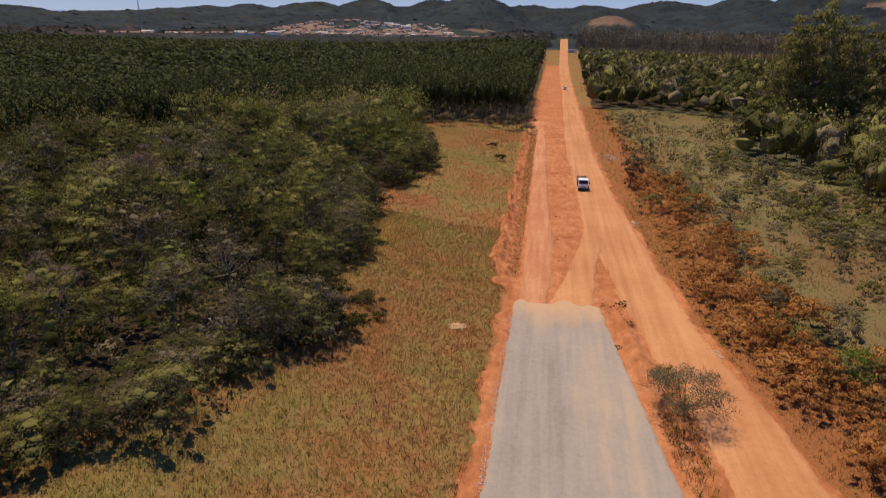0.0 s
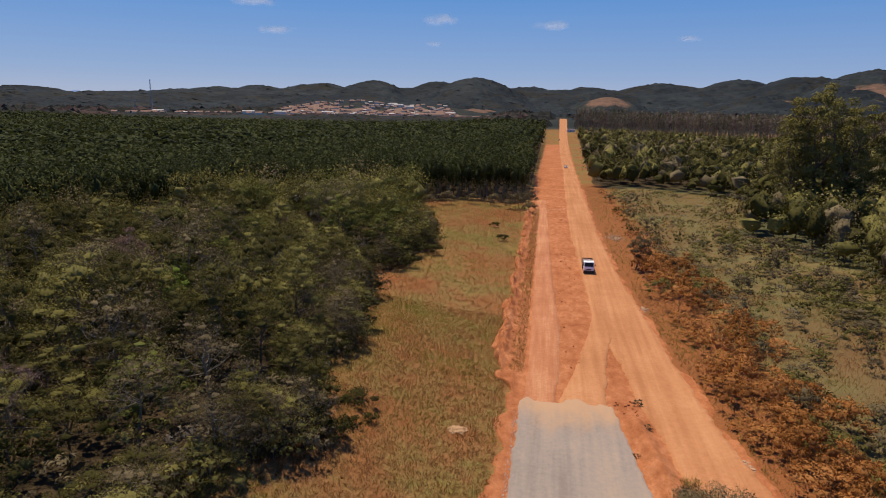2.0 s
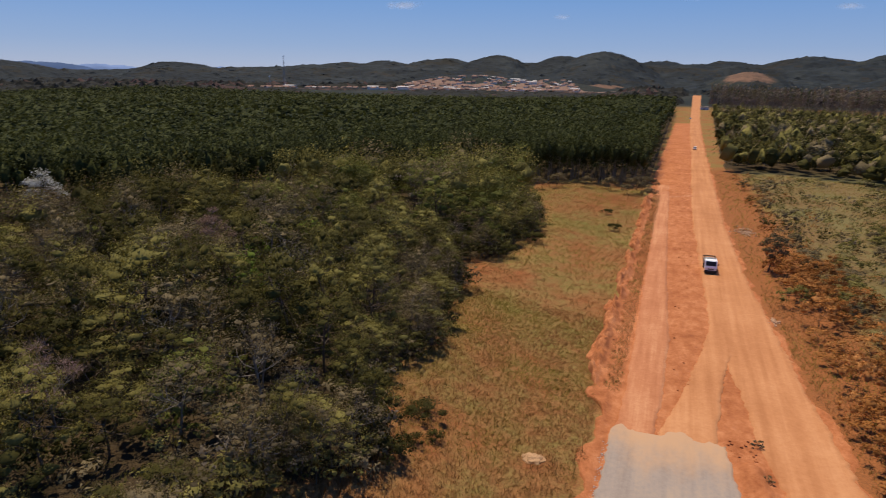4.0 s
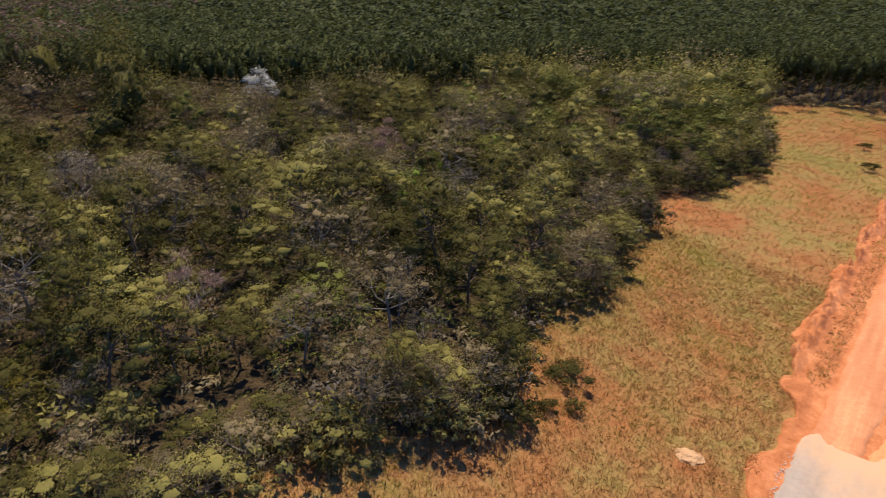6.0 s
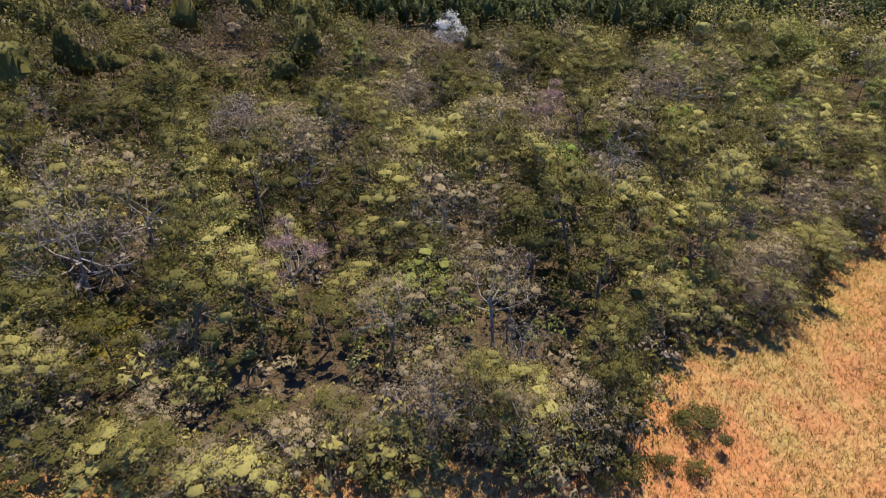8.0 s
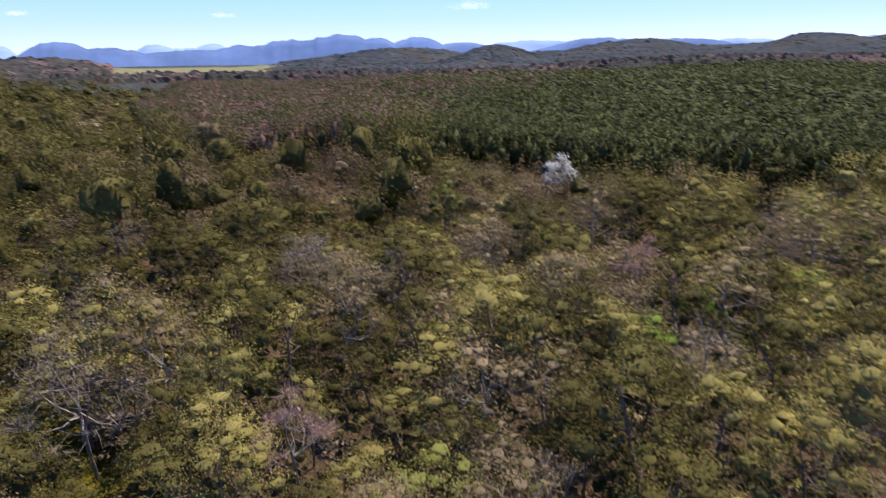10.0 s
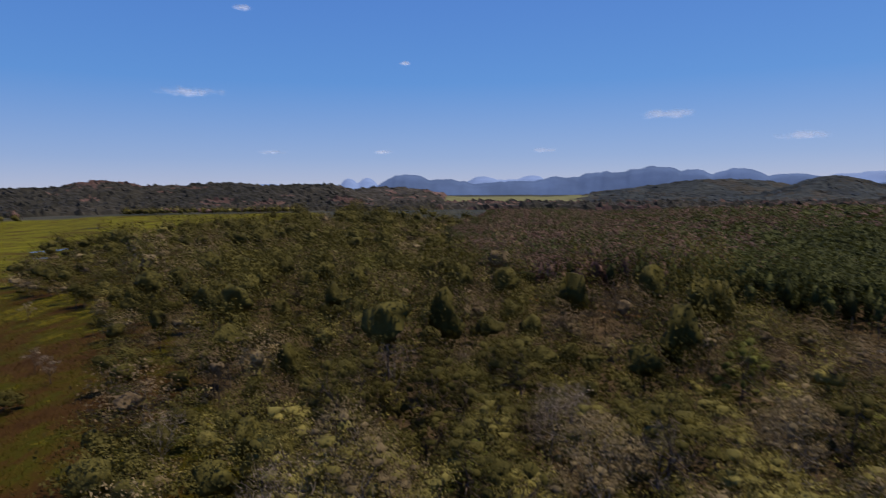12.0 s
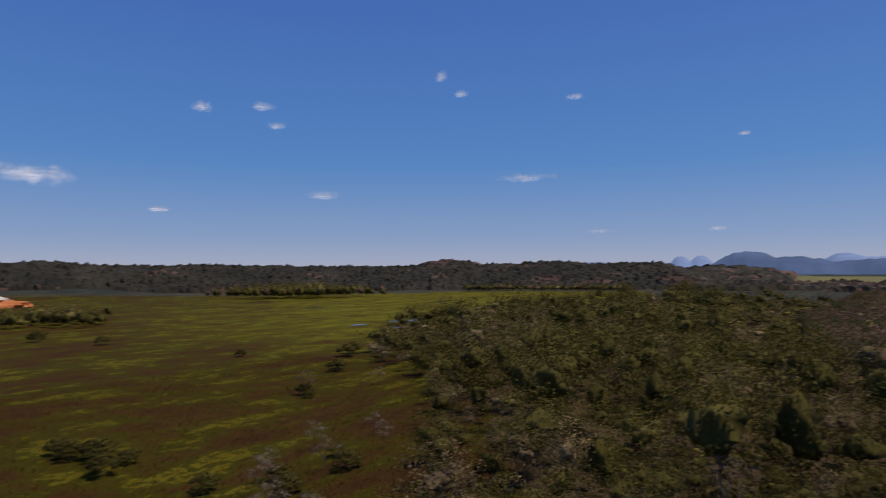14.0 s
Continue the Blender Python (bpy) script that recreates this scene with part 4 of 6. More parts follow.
def plantation():
    r = np.random.default_rng(33)
    wood = Wood("plantation", [BARK_PALE, LEAF_EUCA, LEAF_PURPLE, LEAF_OLIVE], "dense dark green eucalyptus plantation in rows", "tree plantation")
    full = [dome_tree(800 + i, 16, 2.3, 190, 0.36, 0.02 + 0.1 * (i % 3), 0.16, 0.35, 0.55, 1.1) for i in range(6)]
    half = [dome_tree(820 + i, 16, 2.6, 75, 0.46, 0.3, 0, 0.4, 0.62, 1.0) for i in range(6)]
    back = [dome_tree(830 + i, 16, 3.3, 32, 0.66, 0.5, 0, 0.4, 0.6) for i in range(5)]
    few = [dome_tree(840 + i, 16, 4.4, 12, 1.1, 0.5, 0, 0.4, 0.7) for i in range(4)]

    def rows(step, lo, hi, arr, wide, keep=1.0):
        xs = np.arange(-700, 2, step)
        for i, x in enumerate(xs):
            f = float(np.interp(-x, [-2] + [-p[0] for p in FRONT[1:]] + [900], [p[1] for p in FRONT] + [-10]))
            for y in np.arange(f + lo, f + hi, step * 1.05):
                xx, yy = x + r.normal(0, step * 0.12), y + r.normal(0, step * 0.15)
                if yy > 930 or math.hypot(xx, yy) > 1000 or r.uniform() > keep:
                    continue
                if xx > np.interp(yy, [200, 1000], [0, 2]) - 1:
                    continue
                az = math.degrees(math.atan2(-xx, yy))
                dry = sst(57, 75, az + 6 * float(wave(xx, yy, 60))) * 0.85
                m = 2 if r.uniform() < dry * (0.55 + 0.4 * float(wave(xx, yy, 22, 2))) else 1
                h = r.uniform(0.9, 1.08) * (1 - 0.3 * float(sst(66, 84, az)))
                wood.plant(arr[r.integers(len(arr))], m, xx, yy, gz1(xx, yy), wide * r.uniform(0.9, 1.15), r.uniform(0, 6.28), h)

    rows(3.2, 0, 20, full, 1.1, 0.95)
    rows(3.9, 20, 90, half, 1.15)
    rows(5.4, 90, 220, back, 1.25)
    rows(8.4, 220, 760, few, 1.3)
    wood.finish()


# ---- east of the road ----


def east():
    r = np.random.default_rng(5)
    mats = [BARK, LEAF_DARK, LEAF_OLIVE, LEAF_BROWN, TWIG, LEAF_EUCA, LEAF_PURPLE]
    mid = [dome_tree(500 + i, 9, 3.6, 330, 0.25, 0.0, 0.13, 0.5, 0.6, 1.0) for i in range(6)]
    back = [dome_tree(510 + i, 9.5, 4.3, 110, 0.36, 0.0, 0, 0.5, 0.68, 1.0) for i in range(6)]
    wood = Wood("east_woodland", mats, "green and brown woodland east of the dirt road", "woodland")
    for x, y in scatter(EAST, 6.4, 0.5, r).tolist() + scatter([(66, 92), (130, 70), (180, 120), (140, 134), (90, 154), (76, 140), (72, 120)], 5.2, 0.45, r).tolist():
        if math.hypot(x, y) > 330 and r.uniform() < 0.55:
            continue
        m = r.choice([1, 2, 3, 4], p=[0.60, 0.20, 0.20, 0.0])
        wood.plant((mid if math.hypot(x, y) < 175 else back)[r.integers(6)], m, x, y, gz1(x, y), r.uniform(0.7, 1.45), r.uniform(0, 6.28), r.uniform(0.6, 1.5))
    wood.finish()
    stems = Wood("stem_plantation", [BARK_PALE] + mats[1:], "tall grey-brown stand of slender bare trunks", "tree plantation")
    bare = [cone_arrays(60 + i, 28, 1.8, 40, 0.6, 0.4, 0.3) for i in range(5)]
    for x, y in scatter([(42, 930), (120, 800), (215, 690), (330, 640), (420, 720), (330, 800), (180, 900), (46, 1020)], 7.5, 0.35, r):
        m = (4, 4, 4, 3, 6, 5)[r.integers(6)]
        stems.plant(bare[r.integers(5)], m, x, y, gz1(x, y), 1.3, r.uniform(0, 6.28), r.uniform(0.85, 1.1))
    stems.finish()
    tall = tree_thing("tall_tree", tree_arrays(520, 36, 6.0, 4200, 0.4, 34, 0.9, 0.35, 0, 12, 0.4, 1.1), BARK, LEAF_OLIVE, "very tall dark tree rising over the eastern wood", "tree", "tall trees of the eastern wood")
    set_at(tall, 84, 215, 1.1, 0.0, 0.05, 1.15)
    for x, y, k, t in ((88, 222, 1.0, 2.0), (93, 214, 1.12, 4.0), (97, 224, 1.08, 1.0), (101, 214, 0.92, 5.0), (105, 222, 1.0, 3.0), (111, 226, 0.95, 0.5), (90, 232, 0.8, 1.7), (117, 220, 0.9, 2.6)):
        again(tall, x, y, 1.05 * k, t, 1.15 * k)

    # dust-reddened shrubs along the road
    sh = [tree_thing("roadside_shrub", tree_arrays(540 + i, 3.6, 2.3, 520, 0.16, 10, 0.75, 0.2, 80, 4, 0.06, 0.8, 3, 0.8, 0, 0.55), BARK, LEAF_DUST, "dense roadside shrub coated in red road dust", "shrub", "dusty shrubs along the road") for i in range(4)]
    shg = [tree_thing("roadside_shrub", tree_arrays(550 + i, 3.4, 2.2, 520, 0.16, 10, 0.75, 0.2, 80, 4, 0.06, 0.8, 3, 0.8, 0, 0.55), BARK, m, lb, "shrub", "shrubs in the eastern meadow") for i, (m, lb) in enumerate(((LEAF_BROWN, "brownish dry shrub in the meadow"), (LEAF_OLIVE, "olive green shrub in the meadow")))]
    used = set()

    def place(v, x, y, s, sz=None):
        t = r.uniform(0, 6.28)
        if v in used:
            again(v, x, y, s, t, sz)
        else:
            used.add(v)
            set_at(v, x, y, s, t, 0.05, sz)

    for y in np.arange(22, 134, 2.3):
        for j in range(4):
            x = float(road_right(y)) + 3.6 + j * 2.9 + r.uniform(-1.0, 1.6) + (2.0 if y > 70 else 0)
            gap = (0.12 if y < 75 else 0.4) + 0.15 * (j > 1)
            if r.uniform() < gap:
                continue
            v = sh[r.integers(4)] if r.uniform() < (0.97 if j < 2 else 0.65) else shg[r.integers(2)]
            place(v, x, y + r.uniform(-0.8, 0.8), r.uniform(0.7, 1.3), r.uniform(0.6, 1.35))
    for x, y, s, k in ((41, 44, 1.0, 1), (43, 60, 0.5, 0), (49, 74, 0.6, 0), (52, 96, 0.7, 1), (56, 104, 0.9, 1), (60, 112, 1.0, 0), (66, 118, 1.1, 1), (50, 120, 0.8, 0), (43, 112, 0.9, 0), (56, 151, 1.0, 1), (65, 153, 1.0, 1), (47, 140, 0.9, 0), (72, 130, 1.2, 1), (80, 124, 1.3, 0), (40, 132, 1.0, 1), (33, 150, 0.9, 0), (34, 170, 1.1, 0), (31, 190, 1.0, 0), (33, 218, 1.2, 0), (36, 225, 1.3, 0), (29, 228, 0.9, 0), (64, 96, 1.2, 1), (74, 104, 1.4, 1), (84, 112, 1.4, 1), (70, 88, 1.0, 0)):
        place(shg[k], x, y, s * r.uniform(0.9, 1.2), s * r.uniform(0.9, 1.3))
    for x, y in scatter([(44, 34), (60, 40), (75, 70), (62, 100), (58, 150), (38, 150), (36, 90)], 6.0, 0.5, r):
        if r.uniform() < 0.55:
            place(shg[r.integers(2)], x, y, r.uniform(0.5, 1.1), r.uniform(0.4, 1.1))
    for x, y in scatter([(60, 66), (120, 60), (140, 75), (84, 92), (64, 118), (66, 146), (54, 170), (46, 172), (52, 140), (50, 110)], 5.0, 0.5, r):
        if r.uniform() < 0.75:
            place(shg[r.integers(2)], x, y, r.uniform(0.7, 1.4), r.uniform(0.6, 1.3))
    low = [tree_arrays(580 + i, 2.2, 1.7, 84, 0.19, 7, 0.8, 0.2, 20, 1, 0.04, 0.8, 3, 0.8, 0, 0.5) for i in range(5)]
    scrub = Wood("eastern_scrub", mats + [LEAF_DUST], "low olive and brown scrub over the eastern meadow", "scrub")
    for x, y in scatter([(36, 24), (62, 30), (110, 60), (110, 100), (76, 150), (60, 172), (84, 250), (46, 268), (28, 262), (28, 130), (37, 80)], 2.9, 0.48, r):
        open_ = 0.5 + 0.5 * float(grain(np.array([x]), np.array([y]), 22, 3, 2)[0])
        glade = math.exp(-((x - 60) / 9) ** 2 - ((y - 128) / 13) ** 2) + math.exp(-((x - 58) / 15) ** 2 - ((y - 235) / 16) ** 2) + 0.8 * math.exp(-((x - 46) / 7) ** 2 - ((y - 70) / 22) ** 2)
        if r.uniform() > 1.0 - 0.55 * open_ - 0.9 * glade:
            continue
        near_road = math.exp(-((x - float(road_right(y)) - 4) / 9) ** 2)
        m = 7 if r.uniform() < near_road else int(r.choice([1, 2, 3, 4], p=[0.24, 0.40, 0.28, 0.08]))
        k = r.uniform(0.35, 1.0) * (1.5 if x > 66 else 1.0)
        scrub.plant(low[r.integers(5)], m, x, y, gz1(x, y) - 0.1, k, r.uniform(0, 6.28), k * r.uniform(0.7, 1.3))
    scrub.finish()
    gb = tree_thing("green_bush", tree_arrays(565, 3.4, 2.4, 1100, 0.16, 12, 0.8, 0.2, 0, 5, 0.06, 0.9, 4, 0.8, 0, 0.5), BARK, LEAF_BRIGHT, "fresh green bush among the dusty shrubs", "bush")
    set_at(gb, 38.4, 44.9, 1.0)
    rt = tree_thing("roadside_tree", tree_arrays(560, 8.5, 2.4, 2400, 0.17, 16, 0.9, 0.28, 100, 7, 0.16, 0.9), BARK, LEAF_BROWN, "upright dusty dark tree beside the dirt road", "tree")
    set_at(rt, 25.6, 126, 1.05)
    lone = tree_thing("thin_roadside_tree", tree_arrays(561, 4.6, 3.9, 2600, 0.11, 26, 0.45, 0.2, 2000, 14, 0.09, 0.4, 5), BARK, LEAF_BROWN, "small sparse wide-crowned tree between road base and dirt road", "tree")
    set_at(lone, 20.4, 34.8, 0.97, 0.5)
    b = tree_thing("embankment_bush", tree_arrays(562, 0.8, 0.7, 160, 0.1, 6, 0.7, 0.2, 60, 3, 0.02), BARK, LEAF_BROWN, "low dry bush on the red embankment", "bush", "bushes on the embankment")
    set_at(b, 17.5, 59.2, 1.0)
    for x, y, s in ((17.7, 53.3, 0.9), (19.6, 29.4, 0.9), (19.2, 38.0, 0.8), (16.0, 47.5, 0.6)):
        again(b, x, y, s, r.uniform(0, 6))


# ---- the field and the marsh ----


def field_bushes():
    r = np.random.default_rng(8)
    b = tree_thing("field_bush", tree_arrays(570, 2.0, 1.8, 1300, 0.14, 10, 0.7, 0.2, 120, 5, 0.05, 0.6), BARK, LEAF_DARK, "dark low bush in the dry field", "bush", "bushes in the field")
    set_at(b, -12.7, 50.4, 1.15, 0.0, 0.05, 0.6)
    for x, y, s in ((-10.6, 47.6, 0.5), (-11.8, 45.6, 0.5), (-20.5, 112, 1.3), (-18, 126, 1.2), (-22, 131, 1.5), (-4.5, 150, 0.9), (-15.3, 45.0, 1.0), (-12.9, 42.5, 1.1), (-18.2, 29.0, 0.7), (-8, 168, 0.8)):
        again(b, x, y, s, r.uniform(0, 6))
    e = tree_thing("plantation_edge_bush", tree_arrays(571, 5, 3, 900, 0.26, 12, 0.7, 0.25, 0, 6, 0.08, 0.6), BARK, LEAF_BROWN, "tawny bush at the foot of the plantation", "bush", "bushes before the plantation")
    set_at(e, -2.5, 206, 1.2)
    for x, y, s in ((-12, 208, 0.9), (-19, 205, 0.8), (-27, 200, 1.0), (-32, 194, 0.9), (1.0, 214, 1.0), (-6, 203, 0.7), (0.5, 196, 0.8), (-38, 190, 1.1)):
        again(e, x, y, s, r.uniform(0, 6))
    m = tree_thing("marsh_shrub", tree_arrays(572, 3.2, 2.7, 1300, 0.2, 12, 0.8, 0.2, 100, 6, 0.06, 0.9, 4, 0.8, 0, 0.7), BARK, LEAF_DARK, "dark shrub standing in the marsh grass", "shrub", "shrubs in the marsh")
    set_at(m, -68, -98, 1.0)
    for x, y, s in ((-67, -92, 1.1), (-70, -88, 1.2), (-67, -79, 1.1), (-72, -82, 0.8), (-197, -151, 1.6), (-205, -156, 1.5), (-175, -187, 0.9), (-164, -277, 1.4), (-168, -127, 1.3), (-172, -131, 1.0), (-134, -104, 1.0), (-131, -100, 0.7), (-80, -50, 0.8), (-71, -58, 0.9), (-87, -43, 1.0), (-92, -50, 0.7), (-76, -44, 0.9), (-66, -40, 0.9), (-70, -33, 1.0), (-152, -315, 1.6), (-160, -330, 1.5), (-60, -30, 1.0)):
        again(m, x, y, s, r.uniform(0, 6))
    d = tree_thing("marsh_tree", tree_arrays(573, 6, 2.4, 120, 0.16, 10, 0.6, 0.4, 500, 8, 0.1), BARK, TWIG, "small half-dead tree at the marsh edge", "tree", "half-dead trees at the marsh edge")
    set_at(d, -95, -58, 0.9)
    for x, y, s in ((-86, -46, 1.0), (-79, -52, 0.9), (-74, -47, 1.0), (-98, -44, 0.8), (-104, -52, 0.8), (-66, -36, 1.1), (-62, -24, 1.1), (-134, -104.6, 1.2), (-150, -92, 0.9)):
        again(d, x, y, s, r.uniform(0, 6))
    md = new("soil_mound")
    bm = bmesh.new()
    bmesh.ops.create_icosphere(bm, subdivisions=4, radius=1)
    for v in bm.verts:
        k = 1 + 0.25 * noise.noise(v.co * 2.3) + 0.12 * noise.noise(v.co * 6)
        v.co = Vector((v.co.x * 1.35 * k, v.co.y * 1.1 * k, max(v.co.z, -0.2) * 0.42 * k))
    part("earth", bm, plain("sandy_soil", (0.42, 0.25, 0.130), 0.95, 0, 0.25, 2.0, 0.1, 0.6), md)
    tagged(md, "pale sandy soil heap in the dry field", "soil heap")
    set_at(md, -1.9, 49.6, 0.8)


def grass():
    r = np.random.default_rng(9)
    b, qm, tm = Bits(), [], []

    def tufts(n, x0, x1, y0, y1, h, ok, shift=0.0, blades=4):
        x, y = r.uniform(x0, x1, n), r.uniform(y0, y1, n)
        m = ok(x, y)
        x, y = x[m], y[m]
        z = gz(x, y)
        tone = 0.55 * wave(x, y, 11, 4) + 0.45 * grain(x, y, 6.0, 4, 1) + r.normal(0, 0.14, len(x)) + shift
        # a greener band crosses the field, and a patch lies at the forest's corner
        tone = tone + 0.75 * np.exp(-((y - 33.2 + 0.76 * (x + 18.7)) / 2.4) ** 2) * sst(0, -4, x) + 0.9 * np.exp(-((x + 21) / 4) ** 2 - ((y - 14.5) / 2.2) ** 2)
        idx = np.where(tone > 0.45, 2, np.where(tone > 0.08, 1, 0))
        k = len(x)
        for _ in range(blades):
            c = np.stack([x + r.normal(0, 0.12, k), y + r.normal(0, 0.12, k), z + np.where(((x > 1.5) & (x < 5)) | ((x > 16) & (x < 21.4)), 0.13, -0.03)], -1)
            d = unit(np.stack([r.normal(0, 0.55, k), r.normal(0, 0.55, k), np.ones(k)], -1))
            s = unit(np.cross(d, r.normal(size=(k, 3)))) * (0.016 + 0.02 * h)
            L = h * r.uniform(0.5, 1.25, (k, 1))
            b.add(np.stack([c - s, c + s, c + d * L], 1).reshape(-1, 3), None, np.arange(3 * k).reshape(k, 3), np.repeat(unit(np.array([0, 0, 1.0]) + r.normal(0, 0.3, (k, 3))), 3, 0))
            tm.append(idx)

    def in_field(x, y):
        edge = np.interp(y, [0, 12, 27, 35, 41, 54, 64, 80, 103, 115, 137, 215], [-40, -29, -22, -17.5, -14, -19, -17, -21, -29, -22, -19, -36])
        return (x > edge) & (x < np.interp(y, [0, 58, 62, 71, 200, 215], [1.9, 2.4, 2.4, 0.7, -0.6, -1]) + 0.4 * wave(y, y, 1.5)) & (behind_front(x, y) < -2)

    def in_east(x, y):
        return (x > road_right(y) + 0.9 + 0.4 * wave(y, y, 1.3)) & ~inside(EAST, x, y)

    tufts(6000, 1.6, 4.3, 66, 206, 0.4, lambda x, y: x > 2.2 + 0.5 * wave(y, y, 3), 0.0, 3)
    tufts(62000, -40, 3, 8, 90, 0.38, in_field, 0.0, 5)
    tufts(22000, -36, 2, 90, 226, 0.5, in_field)
    tufts(26000, 21, 60, 18, 110, 0.5, in_east, 0.05, 3)
    tufts(9000, 22, 95, 110, 270, 0.8, in_east, 0.35)
    tufts(700, 18.2, 21.2, 20, 44, 0.7, lambda x, y: x > pave_right(y) + 0.5, 0.1, 5)
    v, q, t = b.arrays()
    tagged(new("dry_grass", quick_mesh("dry_grass", v, None, t, [GRASS_DRY, GRASS_STRAW, GRASS_GREEN], None, np.concatenate(tm))), "dry orange and straw grass with greener patches", "grass", kind="stuff")
    b, qm, tm = Bits(), [], []
    tufts(62000, -190, -45, -170, 5, 0.7, lambda x, y: (swamp_side(x, y) < 45) & ~inside(FOREST, x, y), 0.12, 2)
    v, q, t = b.arrays()
    tagged(new("marsh_grass", quick_mesh("marsh_grass", v, None, t, [MARSH_BROWN, MARSH_STRAW, MARSH_GREEN], None, np.concatenate(tm))), "yellow-green marsh grass with brown patches", "grass", kind="stuff")


# leaves of the far hills, with the blue of distance haze painted in
LEAF_HAZED = leaf_mat("leaf_hazed_hills", (0.014, 0.018, 0.020), (0.026, 0.032, 0.033), (0.044, 0.049, 0.046), 0.0, 0.02)
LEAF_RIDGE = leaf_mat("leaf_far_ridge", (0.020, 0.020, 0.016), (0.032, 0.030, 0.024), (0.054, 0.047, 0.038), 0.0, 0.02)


def canopy(name, az0, az1, r0, r1, step, h, mats, share, label, cover, seed, tall=0.12):
    """The closed, uneven roof of a far wood, with single trees standing out of it."""
    r = np.random.default_rng(seed)
    na, nr = int(radians(az1 - az0) * (r0 + r1) / 2 / step), int((r1 - r0) / step)
    A, R = np.meshgrid(np.linspace(az0, az1, na), np.linspace(r0, r1, nr))
    A = A + r.uniform(-0.4, 0.4, A.shape) * (az1 - az0) / na
    R = R + r.uniform(-0.4, 0.4, A.shape) * step
    X, Y = -R * np.sin(np.radians(A)), R * np.cos(np.radians(A))
    c = np.clip(cover(A, R, X, Y), 0, 1)
    c[[0, -1]], c[:, [0, -1]] = 0, 0
    up = r.uniform(0.5, 1.0, A.shape) + np.where(r.uniform(size=A.shape) < tall, r.uniform(0.2, 0.7, A.shape), 0)
    Z = gz(X, Y) + c * h * up - (1 - c) * 2.5
    me = grid_mesh(name, X, Y, Z, mats, False)
    tone = 0.45 * grain(X, Y, 70, 4, 2) + r.uniform(-0.3, 0.3, A.shape)
    me.attributes.new("tone", "FLOAT", "POINT").data.foreach_set("value", tone.ravel().astype(np.float32))
    if len(mats) > 1:
        k = (0.5 + 0.5 * grain(X, Y, 90, 4, 3) + r.uniform(-0.2, 0.2, X.shape))[:-1, :-1] < share
        me.polygons.foreach_set("material_index", k.ravel().astype(np.int32))
    return tagged(new(name, me), label, "woodland", kind="stuff")


